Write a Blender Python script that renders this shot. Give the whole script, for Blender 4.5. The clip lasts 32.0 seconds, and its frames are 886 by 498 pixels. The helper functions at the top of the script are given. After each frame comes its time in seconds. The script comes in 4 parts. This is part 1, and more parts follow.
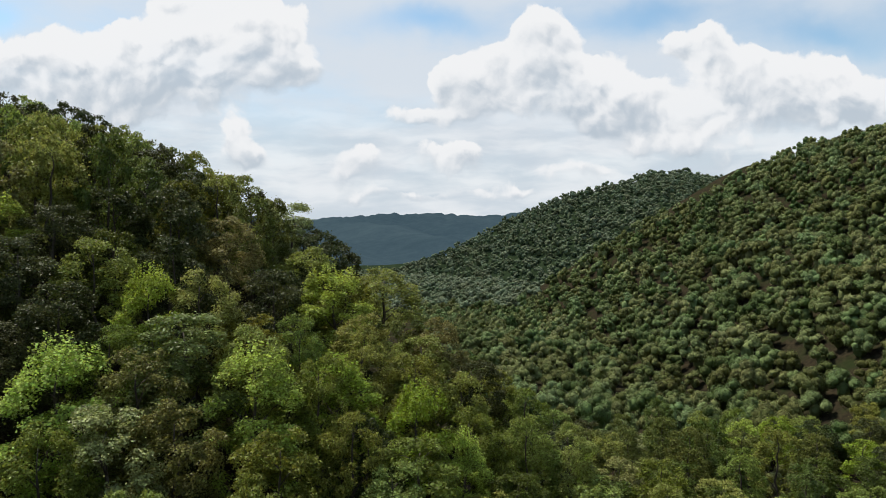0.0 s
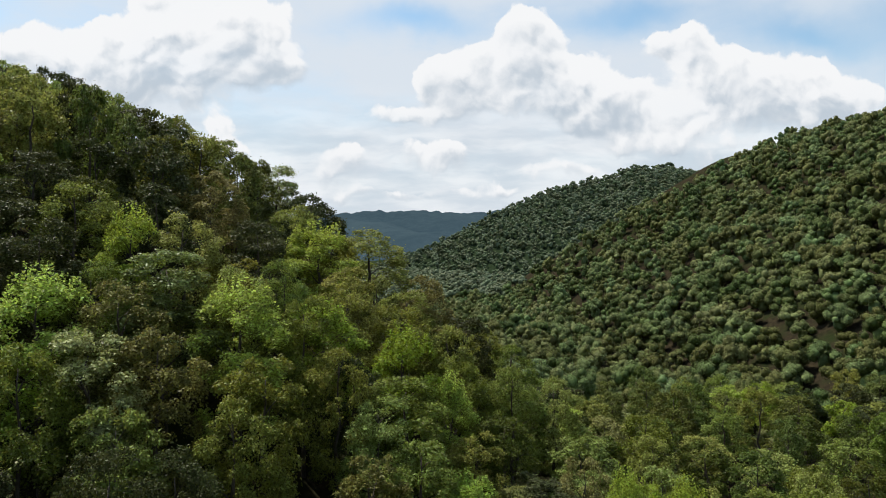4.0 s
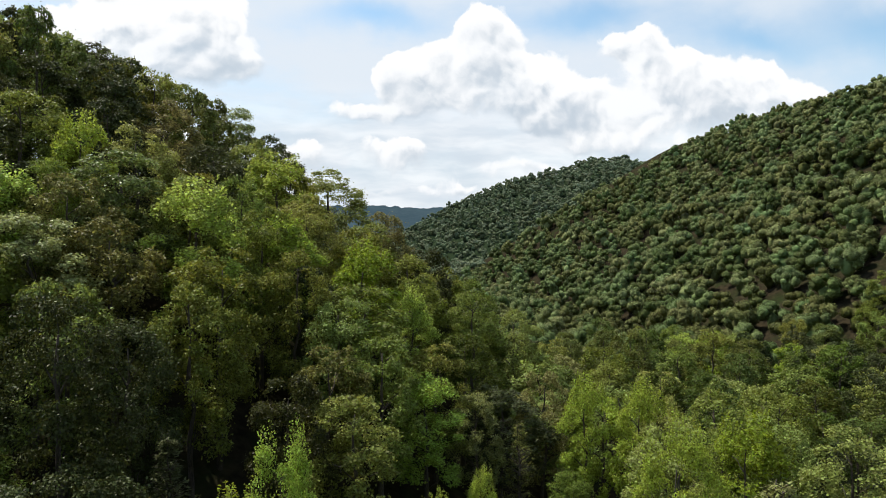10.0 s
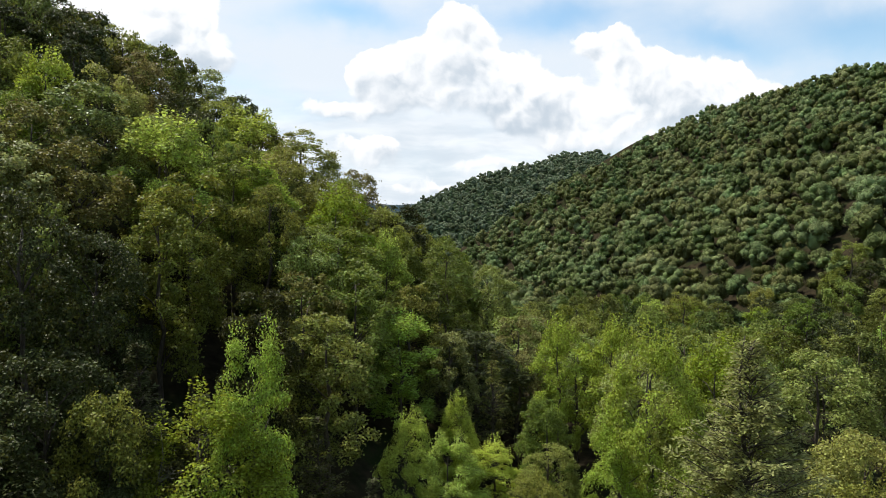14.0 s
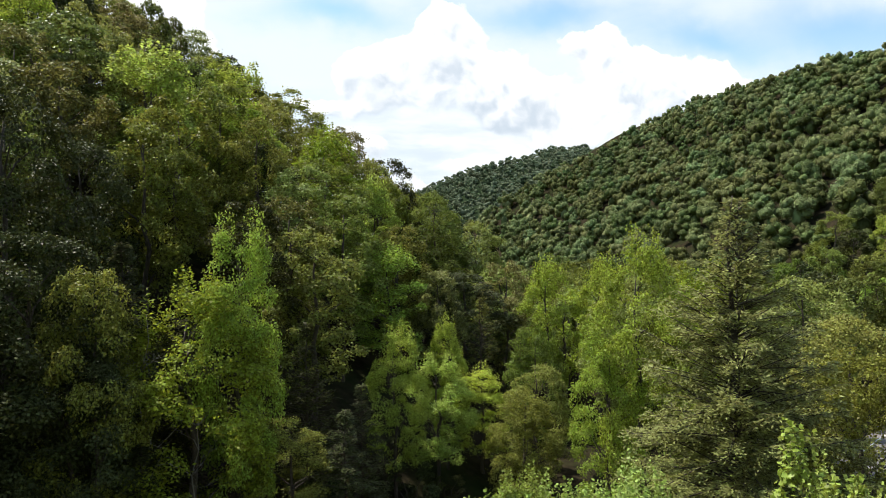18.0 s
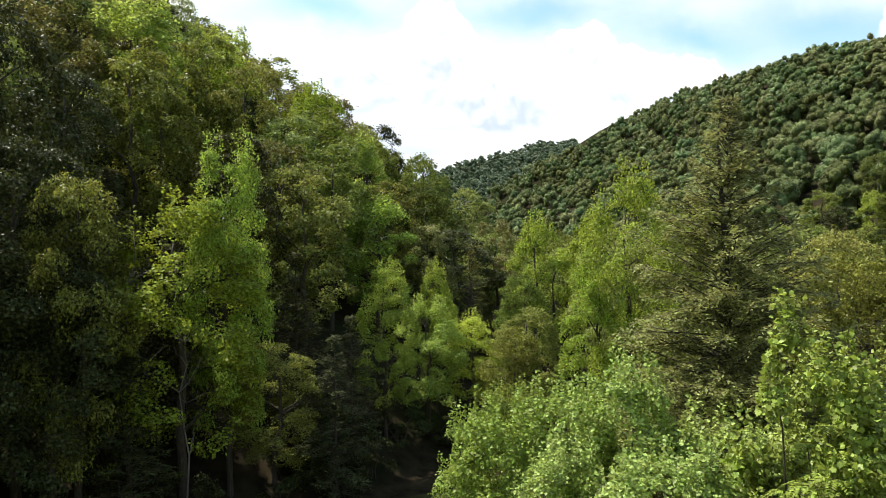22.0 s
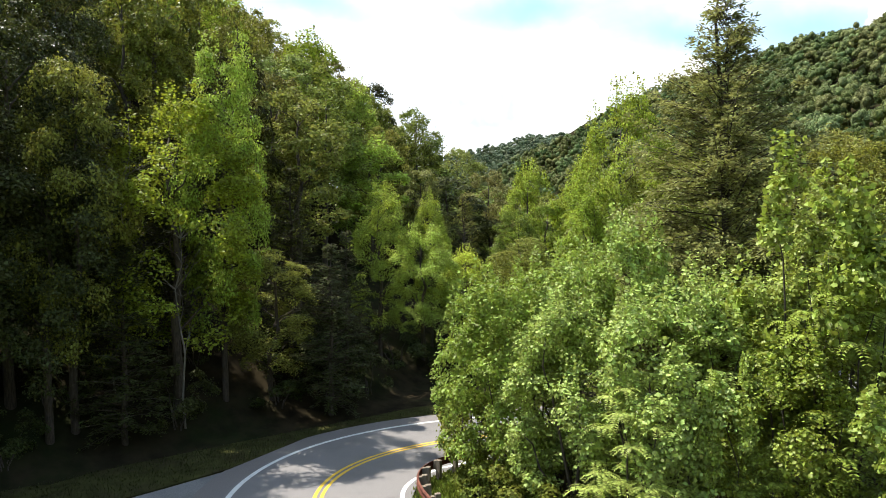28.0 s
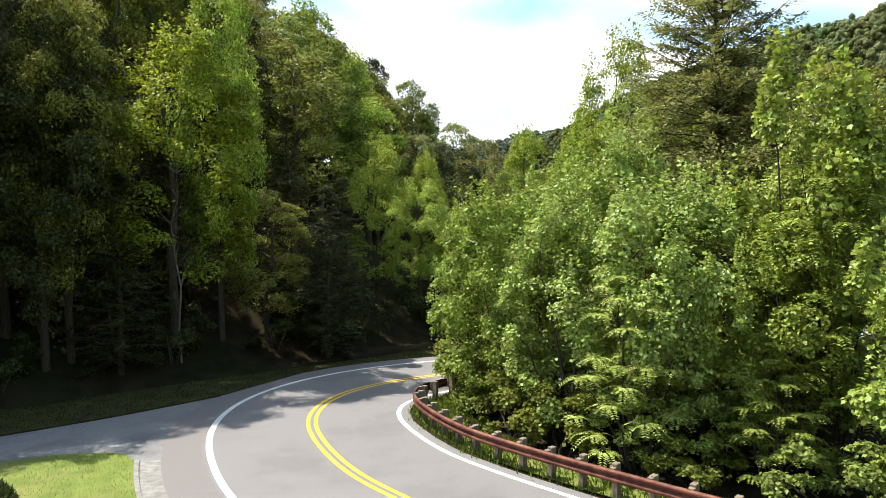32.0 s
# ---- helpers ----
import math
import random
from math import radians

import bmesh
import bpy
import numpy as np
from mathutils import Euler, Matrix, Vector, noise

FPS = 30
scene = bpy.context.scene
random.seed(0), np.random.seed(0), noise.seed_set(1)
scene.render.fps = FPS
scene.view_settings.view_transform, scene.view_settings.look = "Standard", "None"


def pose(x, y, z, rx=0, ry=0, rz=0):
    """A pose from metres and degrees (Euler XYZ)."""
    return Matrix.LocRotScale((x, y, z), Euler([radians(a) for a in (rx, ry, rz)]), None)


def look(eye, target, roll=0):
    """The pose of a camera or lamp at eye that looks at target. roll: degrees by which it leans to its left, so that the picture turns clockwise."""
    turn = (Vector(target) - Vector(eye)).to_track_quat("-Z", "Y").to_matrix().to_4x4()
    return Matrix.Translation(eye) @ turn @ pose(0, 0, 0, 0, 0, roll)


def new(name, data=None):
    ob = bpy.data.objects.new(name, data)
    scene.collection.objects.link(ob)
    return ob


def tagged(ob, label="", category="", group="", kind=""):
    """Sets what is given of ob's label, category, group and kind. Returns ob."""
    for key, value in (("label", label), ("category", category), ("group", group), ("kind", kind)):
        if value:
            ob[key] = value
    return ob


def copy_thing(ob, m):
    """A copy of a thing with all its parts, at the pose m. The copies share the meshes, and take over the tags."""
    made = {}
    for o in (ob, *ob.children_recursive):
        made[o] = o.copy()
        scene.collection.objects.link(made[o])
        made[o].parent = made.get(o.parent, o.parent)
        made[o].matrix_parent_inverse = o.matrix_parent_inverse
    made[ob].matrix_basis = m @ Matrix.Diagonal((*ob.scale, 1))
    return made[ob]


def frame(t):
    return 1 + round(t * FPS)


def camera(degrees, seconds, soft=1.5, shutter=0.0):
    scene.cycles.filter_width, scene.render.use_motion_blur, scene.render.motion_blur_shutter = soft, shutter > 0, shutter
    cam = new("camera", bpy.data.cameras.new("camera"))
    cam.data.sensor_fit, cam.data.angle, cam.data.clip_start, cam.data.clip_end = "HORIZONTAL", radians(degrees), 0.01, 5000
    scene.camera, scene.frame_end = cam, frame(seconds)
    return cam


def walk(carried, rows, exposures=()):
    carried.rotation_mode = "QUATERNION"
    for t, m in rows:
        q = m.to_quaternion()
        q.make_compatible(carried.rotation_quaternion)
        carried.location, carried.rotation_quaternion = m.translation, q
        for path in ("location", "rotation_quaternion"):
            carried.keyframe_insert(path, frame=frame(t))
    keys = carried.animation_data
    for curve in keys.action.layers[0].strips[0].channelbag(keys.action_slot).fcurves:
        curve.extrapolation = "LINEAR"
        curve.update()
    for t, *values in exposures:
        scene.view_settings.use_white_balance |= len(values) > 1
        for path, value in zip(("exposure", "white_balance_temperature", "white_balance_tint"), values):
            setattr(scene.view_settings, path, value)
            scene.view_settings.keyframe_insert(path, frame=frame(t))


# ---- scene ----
cam = camera(66.1, 32.0, 0.5)
METRES, EYE, TILT, LEAN, TURN = 35.0, 41.1, 0.0, 0.0, 0.0
ROWS = [
    (0.0, 0.0, 0.0, 0.0, 0.0, 0.0, -0.0),
    (0.5, -0.001, 0.0005, -0.0186, -0.15, 0.0, 0.01),
    (1.0, -0.0017, 0.0003, -0.0356, -0.26, -0.02, 0.01),
    (1.5, -0.0017, 0.0002, -0.055, -0.39, -0.03, 0.03),
    (2.0, -0.0043, 0.0028, -0.0747, -0.58, -0.01, 0.04),
    (2.5, -0.0019, 0.0011, -0.0934, -0.72, -0.05, 0.03),
    (3.0, -0.0018, 0.0014, -0.1128, -0.88, -0.06, 0.03),
    (3.5, -0.0022, 0.0028, -0.133, -1.07, -0.07, 0.06),
    (5.5, -0.0027, 0.0035, -0.2105, -1.88, -0.12, 0.06),
    (6.0, -0.0036, 0.005, -0.2309, -2.11, -0.11, 0.09),
    (6.5, -0.0029, 0.0051, -0.25, -2.3, -0.12, 0.1),
    (7.0, -0.0023, 0.0051, -0.269, -2.52, -0.15, 0.08),
    (7.5, -0.0023, 0.0053, -0.2877, -2.72, -0.16, 0.09),
    (8.0, -0.0033, 0.0057, -0.306, -3.06, -0.19, 0.07),
    (8.5, -0.0045, 0.006, -0.325, -3.52, -0.21, 0.08),
    (9.0, -0.0061, 0.0076, -0.3433, -3.95, -0.22, 0.08),
    (9.5, -0.0063, 0.008, -0.3618, -4.34, -0.24, 0.1),
    (10.0, -0.0065, 0.007, -0.3793, -4.7, -0.28, 0.08),
    (10.5, -0.0063, 0.0069, -0.3979, -5.01, -0.3, 0.11),
    (11.0, -0.0062, 0.0078, -0.4163, -5.34, -0.32, 0.11),
    (11.5, -0.0058, 0.0082, -0.4353, -5.64, -0.33, 0.15),
    (12.0, -0.0053, 0.0086, -0.4536, -5.89, -0.34, 0.15),
    (12.5, -0.0049, 0.0084, -0.4718, -6.16, -0.36, 0.16),
    (13.0, -0.0048, 0.0085, -0.4907, -6.4, -0.38, 0.19),
    (13.5, -0.0052, 0.0083, -0.509, -6.65, -0.4, 0.2),
    (14.0, -0.0054, 0.0072, -0.5276, -6.86, -0.42, 0.21),
    (14.5, -0.0065, 0.0081, -0.5466, -7.07, -0.44, 0.21),
    (16.5, -0.0054, 0.0098, -0.6224, -7.6, -0.47, 0.26),
    (17.0, -0.0058, 0.0095, -0.6409, -7.71, -0.49, 0.24),
    (17.5, -0.0061, 0.0094, -0.6596, -7.82, -0.5, 0.23),
    (18.0, -0.0071, 0.0094, -0.6782, -7.91, -0.52, 0.25),
    (18.5, -0.0079, 0.0083, -0.6971, -7.96, -0.54, 0.24),
    (19.0, -0.0093, 0.0082, -0.7163, -8.08, -0.57, 0.23),
    (19.5, -0.0093, 0.009, -0.7351, -8.18, -0.6, 0.21),
    (20.0, -0.0081, 0.0101, -0.748, -8.3, -0.66, 0.21),
    (20.5, -0.0071, 0.0101, -0.7513, -8.43, -0.68, 0.22),
    (21.0, -0.0071, 0.0107, -0.761, -8.58, -0.69, 0.21),
    (21.5, -0.008, 0.0121, -0.7738, -8.72, -0.7, 0.22),
    (22.0, -0.0091, 0.0127, -0.785, -8.85, -0.74, 0.22),
    (22.5, -0.0094, 0.0127, -0.7996, -8.98, -0.76, 0.2),
    (23.0, -0.0098, 0.0127, -0.8142, -9.13, -0.8, 0.22),
    (23.5, -0.01, 0.0129, -0.8272, -9.24, -0.81, 0.22),
    (24.0, -0.011, 0.014, -0.8349, -9.36, -0.84, 0.22),
    (24.5, -0.0122, 0.0147, -0.8432, -9.45, -0.85, 0.23),
    (25.0, -0.0143, 0.015, -0.8556, -9.54, -0.88, 0.22),
    (25.5, -0.0163, 0.0147, -0.8694, -9.6, -0.9, 0.21),
    (27.5, -0.0203, 0.0137, -0.9036, -9.77, -1.0, 0.19),
    (28.0, -0.021, 0.0136, -0.9141, -9.81, -0.99, 0.16),
    (28.5, -0.0213, 0.0133, -0.9245, -9.86, -1.02, 0.18),
    (29.0, -0.0218, 0.0128, -0.9347, -9.9, -1.04, 0.21),
    (29.5, -0.0217, 0.0123, -0.9455, -9.92, -1.05, 0.21),
    (30.0, -0.0209, 0.0121, -0.9575, -9.95, -1.05, 0.21),
    (30.5, -0.0202, 0.012, -0.9701, -9.98, -1.05, 0.24),
    (31.0, -0.0199, 0.0116, -0.982, -10.01, -1.08, 0.27),
    (31.5, -0.02, 0.0115, -0.9916, -10.03, -1.09, 0.3),
    (32.0, -0.0205, 0.0119, -0.9972, -10.06, -1.1, 0.3),
]
walk(cam, [(t, pose(0, 0, EYE, TILT, LEAN, TURN) @ pose(METRES * x, METRES * y, METRES * z, 90 + pitch, roll, yaw)) for t, x, y, z, yaw, pitch, roll in ROWS],
     [(0.0, -0.08), (8, 0.08), (14, 0.2), (19, 0.42), (24, 0.68), (28, 0.85), (32, 0.85)])

# ---- world, sun ----
SUN_AZ, SUN_EL = radians(-52), radians(59)          # azimuth from +y towards +x
world = bpy.data.worlds.new("world")
scene.world = world
world.use_nodes = True


def node(tree, kind, ins=None, **props):
    n = tree.nodes.new(kind)
    for k, v in props.items():
        setattr(n, k, v)
    for k, v in (ins or {}).items():
        if isinstance(v, bpy.types.NodeSocket):
            tree.links.new(v, n.inputs[k])
        else:
            n.inputs[k].default_value = v
    return n


def math_node(tree, op, a, b=None, c=None, clamp=False):
    ins = {0: a}
    if b is not None:
        ins[1] = b
    if c is not None:
        ins[2] = c
    return node(tree, "ShaderNodeMath", ins, operation=op, use_clamp=clamp).outputs[0]


def smooth(tree, x, lo, hi):
    return node(tree, "ShaderNodeMapRange", {0: x, 1: lo, 2: hi, 3: 0.0, 4: 1.0}, interpolation_type="SMOOTHSTEP").outputs[0]


# cumulus heaps: tangent-plane place across and up, half width, half height, weight
CLOUDS = [
    (-0.40, 0.31, 0.10, 0.055, 1.0), (-0.30, 0.29, 0.09, 0.06, 1.0), (-0.50, 0.27, 0.09, 0.05, 1.0), (-0.24, 0.315, 0.05, 0.05, 0.9), (-0.62, 0.27, 0.08, 0.05, 0.9),
    (-0.42, 0.24, 0.15, 0.04, 0.9), (-0.75, 0.30, 0.10, 0.07, 0.8), (-0.36, 0.37, 0.09, 0.03, 0.7), (-0.55, 0.20, 0.10, 0.025, 0.6), (-0.205, 0.26, 0.025, 0.02, 0.8),
    (0.15, 0.300, 0.045, 0.045, 1.0), (0.125, 0.325, 0.035, 0.03, 0.9), (0.175, 0.325, 0.035, 0.03, 0.9), (0.09, 0.275, 0.045, 0.035, 1.0), (0.02, 0.255, 0.03, 0.035, 0.9), (0.17, 0.25, 0.07, 0.04, 1.0), (0.07, 0.225, 0.09, 0.035, 0.9),
    (-0.04, 0.195, 0.06, 0.02, 0.8), (0.25, 0.255, 0.05, 0.045, 0.9), (0.28, 0.21, 0.08, 0.045, 1.0), (0.21, 0.195, 0.06, 0.03, 0.8),
    (0.35, 0.30, 0.04, 0.025, 0.8), (0.39, 0.295, 0.04, 0.025, 0.8), (0.42, 0.255, 0.07, 0.04, 1.0), (0.52, 0.25, 0.06, 0.05, 1.0), (0.47, 0.21, 0.11, 0.035, 0.9), (0.61, 0.245, 0.05, 0.04, 1.0), (0.60, 0.21, 0.08, 0.03, 0.7),
    (0.36, 0.155, 0.09, 0.03, 0.7), (-0.12, 0.13, 0.04, 0.035, 0.9), (0.015, 0.135, 0.07, 0.025, 0.9), (-0.30, 0.16, 0.035, 0.03, 0.8), (-0.28, 0.135, 0.05, 0.02, 0.7),
    (0.19, 0.115, 0.07, 0.015, 0.6), (0.10, 0.09, 0.10, 0.010, 0.5), (-0.05, 0.08, 0.10, 0.010, 0.5), (0.95, 0.36, 0.07, 0.05, 0.9),
]
GAPS = [(0.30, 0.345, 0.10, 0.03), (0.56, 0.315, 0.10, 0.03), (-0.02, 0.33, 0.10, 0.025), (-0.66, 0.345, 0.06, 0.03), (0.80, 0.34, 0.20, 0.05)]


def build_sky():
    t = world.node_tree
    t.nodes.clear()
    sky = node(t, "ShaderNodeTexSky", sky_type="NISHITA", sun_disc=False, sun_elevation=SUN_EL, sun_rotation=SUN_AZ, air_density=1.0, dust_density=0.5, ozone_density=0.4)
    way = node(t, "ShaderNodeTexCoord").outputs["Generated"]
    sep = node(t, "ShaderNodeSeparateXYZ", {0: way})
    ahead = math_node(t, "MAXIMUM", sep.outputs[1], 0.12)
    u = math_node(t, "DIVIDE", sep.outputs[0], ahead)
    v = math_node(t, "DIVIDE", sep.outputs[2], ahead)
    front = smooth(t, sep.outputs[1], 0.2, 0.5)
    p = node(t, "ShaderNodeCombineXYZ", {0: u, 1: v}).outputs[0]

    def shifted(at_p, scale, detail, amount):
        w = node(t, "ShaderNodeTexNoise", {"Vector": at_p, "Scale": scale, "Detail": detail, "Roughness": 0.55}).outputs["Color"]
        w = node(t, "ShaderNodeVectorMath", {0: w, 1: (0.5, 0.5, 0.5)}, operation="SUBTRACT").outputs[0]
        w = node(t, "ShaderNodeVectorMath", {0: w, "Scale": amount}, operation="SCALE").outputs[0]
        return node(t, "ShaderNodeVectorMath", {0: at_p, 1: w}, operation="ADD").outputs[0]

    def blob(q, cu, cv, ru, rv):
        d = node(t, "ShaderNodeVectorMath", {0: q, 1: (1 / ru, 1 / rv, 0), 2: (-cu / ru, -cv / rv, 0)}, operation="MULTIPLY_ADD").outputs[0]
        d2 = node(t, "ShaderNodeVectorMath", {0: d, 1: d}, operation="DOT_PRODUCT").outputs["Value"]
        return d, math_node(t, "POWER", 2.718, math_node(t, "MULTIPLY", d2, -1.1))

    q = shifted(p, 7.0, 5.0, 0.085)
    total = height = None
    for cu, cv, ru, rv, w in CLOUDS:
        d, g = blob(q, cu, cv, ru, rv)
        g = math_node(t, "MULTIPLY", g, w)
        hy = math_node(t, "MULTIPLY", g, node(t, "ShaderNodeSeparateXYZ", {0: d}).outputs[1])
        total = g if total is None else math_node(t, "ADD", total, g)
        height = hy if height is None else math_node(t, "ADD", height, hy)
    height = math_node(t, "DIVIDE", height, math_node(t, "MAXIMUM", total, 0.02))

    def billow(dx, dy):
        r = node(t, "ShaderNodeVectorMath", {0: q, 1: (dx, dy, 0)}, operation="ADD").outputs[0]
        r = shifted(r, 30.0, 3.0, 0.016)
        a = node(t, "ShaderNodeTexVoronoi", {"Vector": r, "Scale": 22.0, "Smoothness": 0.45}, feature="SMOOTH_F1").outputs["Distance"]
        c = node(t, "ShaderNodeTexVoronoi", {"Vector": r, "Scale": 55.0, "Smoothness": 0.45}, feature="SMOOTH_F1").outputs["Distance"]
        return math_node(t, "MULTIPLY_ADD", c, 0.32, a)

    bulge, bulge_up = billow(0, 0), billow(-0.007, 0.012)
    body = math_node(t, "MINIMUM", total, 1.1)
    body = math_node(t, "ADD", body, math_node(t, "MULTIPLY_ADD", bulge, -0.62, 0.36))
    wisp = node(t, "ShaderNodeTexNoise", {"Vector": q, "Scale": 26.0, "Detail": 6.0, "Roughness": 0.65}).outputs["Fac"]
    body = math_node(t, "ADD", body, math_node(t, "MULTIPLY_ADD", wisp, 0.45, -0.225))
    crisp = smooth(t, height, -0.5, 0.5)
    lo = math_node(t, "MULTIPLY_ADD", crisp, 0.22, 0.16)
    cover = node(t, "ShaderNodeMapRange", {0: body, 1: lo, 2: math_node(t, "MULTIPLY_ADD", crisp, -0.10, 0.64), 3: 0.0, 4: 1.0}, interpolation_type="SMOOTHSTEP").outputs[0]
    cover = math_node(t, "MULTIPLY", cover, math_node(t, "MULTIPLY_ADD", crisp, 0.15, 0.85))
    shape = math_node(t, "MULTIPLY_ADD", math_node(t, "SUBTRACT", bulge_up, bulge), 1.0, math_node(t, "MULTIPLY", height, 0.85))
    edge_lit = math_node(t, "MULTIPLY", smooth(t, total, 1.5, 0.5), 0.25)
    mass = node(t, "ShaderNodeTexNoise", {"Vector": q, "Scale": 13.0, "Detail": 7.0, "Roughness": 0.6}).outputs["Fac"]
    soft_tone = math_node(t, "MULTIPLY_ADD", mass, 1.3, -0.65)
    lit = smooth(t, math_node(t, "ADD", math_node(t, "ADD", shape, edge_lit), soft_tone), -0.62, 0.30)
    # heaps elsewhere round the sky
    drift = node(t, "ShaderNodeTexNoise", {"Vector": way, "Scale": 4.0, "Detail": 7.0, "Roughness": 0.6}).outputs["Fac"]
    cover_back = smooth(t, drift, 0.56, 0.68)
    cover = node(t, "ShaderNodeMix", {0: front, 2: cover_back, 3: cover}, data_type="FLOAT").outputs[0]
    tone = node(t, "ShaderNodeMix", {0: lit, 6: (0.50, 0.575, 0.655, 1), 7: (0.93, 0.94, 0.955, 1)}, data_type="RGBA").outputs[2]
    # thin high veil, whiter towards the horizon
    veil_p = node(t, "ShaderNodeVectorMath", {0: way, 1: (3.0, 3.0, 8.0)}, operation="MULTIPLY").outputs[0]
    veil = node(t, "ShaderNodeTexNoise", {"Vector": veil_p, "Scale": 1.6, "Detail": 6.0, "Roughness": 0.55}).outputs["Fac"]
    veil = math_node(t, "MULTIPLY_ADD", smooth(t, veil, 0.30, 0.62), 0.42, 0.54)
    for cu, cv, ru, rv in GAPS:
        d, g = blob(q, cu, cv, ru, rv)
        veil = math_node(t, "MULTIPLY", veil, math_node(t, "MULTIPLY_ADD", g, -0.92, 1.0))
    veil = math_node(t, "MULTIPLY", veil, math_node(t, "MULTIPLY_ADD", front, 0.7, 0.3))
    low = smooth(t, sep.outputs[2], 0.30, 0.05)
    veil = math_node(t, "MAXIMUM", veil, math_node(t, "MULTIPLY", low, 0.95))
    blue = node(t, "ShaderNodeVectorMath", {0: sky.outputs[0], 1: (SKY * 1.0, SKY * 1.12, SKY * 1.06)}, operation="MULTIPLY").outputs[0]
    hazy = node(t, "ShaderNodeMix", {0: veil, 6: blue, 7: (0.73, 0.79, 0.86, 1)}, data_type="RGBA").outputs[2]
    # low layers of cloud seen edge-on above the hills
    flat = node(t, "ShaderNodeVectorMath", {0: shifted(p, 16.0, 3.0, 0.02), 1: (6.0, 26.0, 1.0)}, operation="MULTIPLY").outputs[0]
    layer = node(t, "ShaderNodeTexNoise", {"Vector": flat, "Scale": 1.1, "Detail": 4.0, "Roughness": 0.5}).outputs["Fac"]
    layer_tone = node(t, "ShaderNodeMix", {0: smooth(t, layer, 0.34, 0.66), 6: (0.58, 0.66, 0.74, 1), 7: (0.90, 0.92, 0.94, 1)}, data_type="RGBA").outputs[2]
    in_layer = math_node(t, "MULTIPLY", math_node(t, "MULTIPLY", smooth(t, v, 0.25, 0.14), front), 0.7)
    hazy = node(t, "ShaderNodeMix", {0: in_layer, 6: hazy, 7: layer_tone}, data_type="RGBA").outputs[2]
    col = node(t, "ShaderNodeMix", {0: cover, 6: hazy, 7: tone}, data_type="RGBA").outputs[2]
    bg = node(t, "ShaderNodeBackground", {"Color": col, "Strength": 1.0})
    node(t, "ShaderNodeOutputWorld", {0: bg.outputs[0]})


SKY = 0.15
build_sky()
sun = new("sun", bpy.data.lights.new("sun", "SUN"))
sun.data.energy, sun.data.angle, sun.data.color = 5.0, radians(0.53), (1.0, 0.94, 0.84)
toward = Vector((math.sin(SUN_AZ) * math.cos(SUN_EL), math.cos(SUN_AZ) * math.cos(SUN_EL), math.sin(SUN_EL)))
sun.matrix_world = look(toward * 300, (0, 0, 0))


# ---- materials ----
def material(name, build):
    m = bpy.data.materials.new(name)
    m.use_nodes = True
    m.node_tree.nodes.clear()
    out = node(m.node_tree, "ShaderNodeOutputMaterial")
    m.node_tree.links.new(build(m.node_tree), out.inputs[0])
    return m


def leaf_material(name, hue, sat, val, hue_var=0.025, val_var=0.5, tint="object", through_light=0.36, leaf_var=1.1, spec=0.12, relief=0.0):
    def build(t):
        if tint == "object":
            r = node(t, "ShaderNodeObjectInfo").outputs["Random"]
        else:
            r = node(t, "ShaderNodeAttribute", attribute_name="tint").outputs["Fac"]
        isl = node(t, "ShaderNodeNewGeometry").outputs["Random Per Island"]
        r2 = math_node(t, "FRACT", math_node(t, "MULTIPLY", r, 7.31))
        h = math_node(t, "ADD", hue, math_node(t, "MULTIPLY", math_node(t, "SUBTRACT", r, 0.5), 2 * hue_var))
        h = math_node(t, "ADD", h, math_node(t, "MULTIPLY", math_node(t, "SUBTRACT", isl, 0.5), 0.025 * leaf_var))
        v = math_node(t, "MULTIPLY", val, math_node(t, "MULTIPLY_ADD", r2, val_var, 1 - val_var / 2))
        v = math_node(t, "MULTIPLY", v, math_node(t, "MULTIPLY_ADD", isl, leaf_var, 1 - leaf_var / 2))
        s = math_node(t, "MULTIPLY_ADD", r2, -0.12, sat + 0.06)
        col = node(t, "ShaderNodeCombineColor", {0: h, 1: s, 2: v}, mode="HSV").outputs[0]
        p = node(t, "ShaderNodeBsdfPrincipled", {"Base Color": col, "Roughness": 0.45, "Specular IOR Level": spec})
        if relief:
            place = node(t, "ShaderNodeTexCoord").outputs["Object"]
            n1 = node(t, "ShaderNodeTexNoise", {"Vector": place, "Scale": 1.3, "Detail": 5.0, "Roughness": 0.75}).outputs["Fac"]
            bmp = node(t, "ShaderNodeBump", {"Strength": relief, "Distance": 0.7, "Height": n1}).outputs[0]
            t.links.new(bmp, p.inputs["Normal"])
        warm = node(t, "ShaderNodeHueSaturation", {"Hue": 0.48, "Saturation": 1.04, "Value": 1.25, "Color": col}).outputs[0]
        tr = node(t, "ShaderNodeBsdfTranslucent", {"Color": warm})
        return node(t, "ShaderNodeMixShader", {0: through_light, 1: p.outputs[0], 2: tr.outputs[0]}).outputs[0]
    return material(name, build)


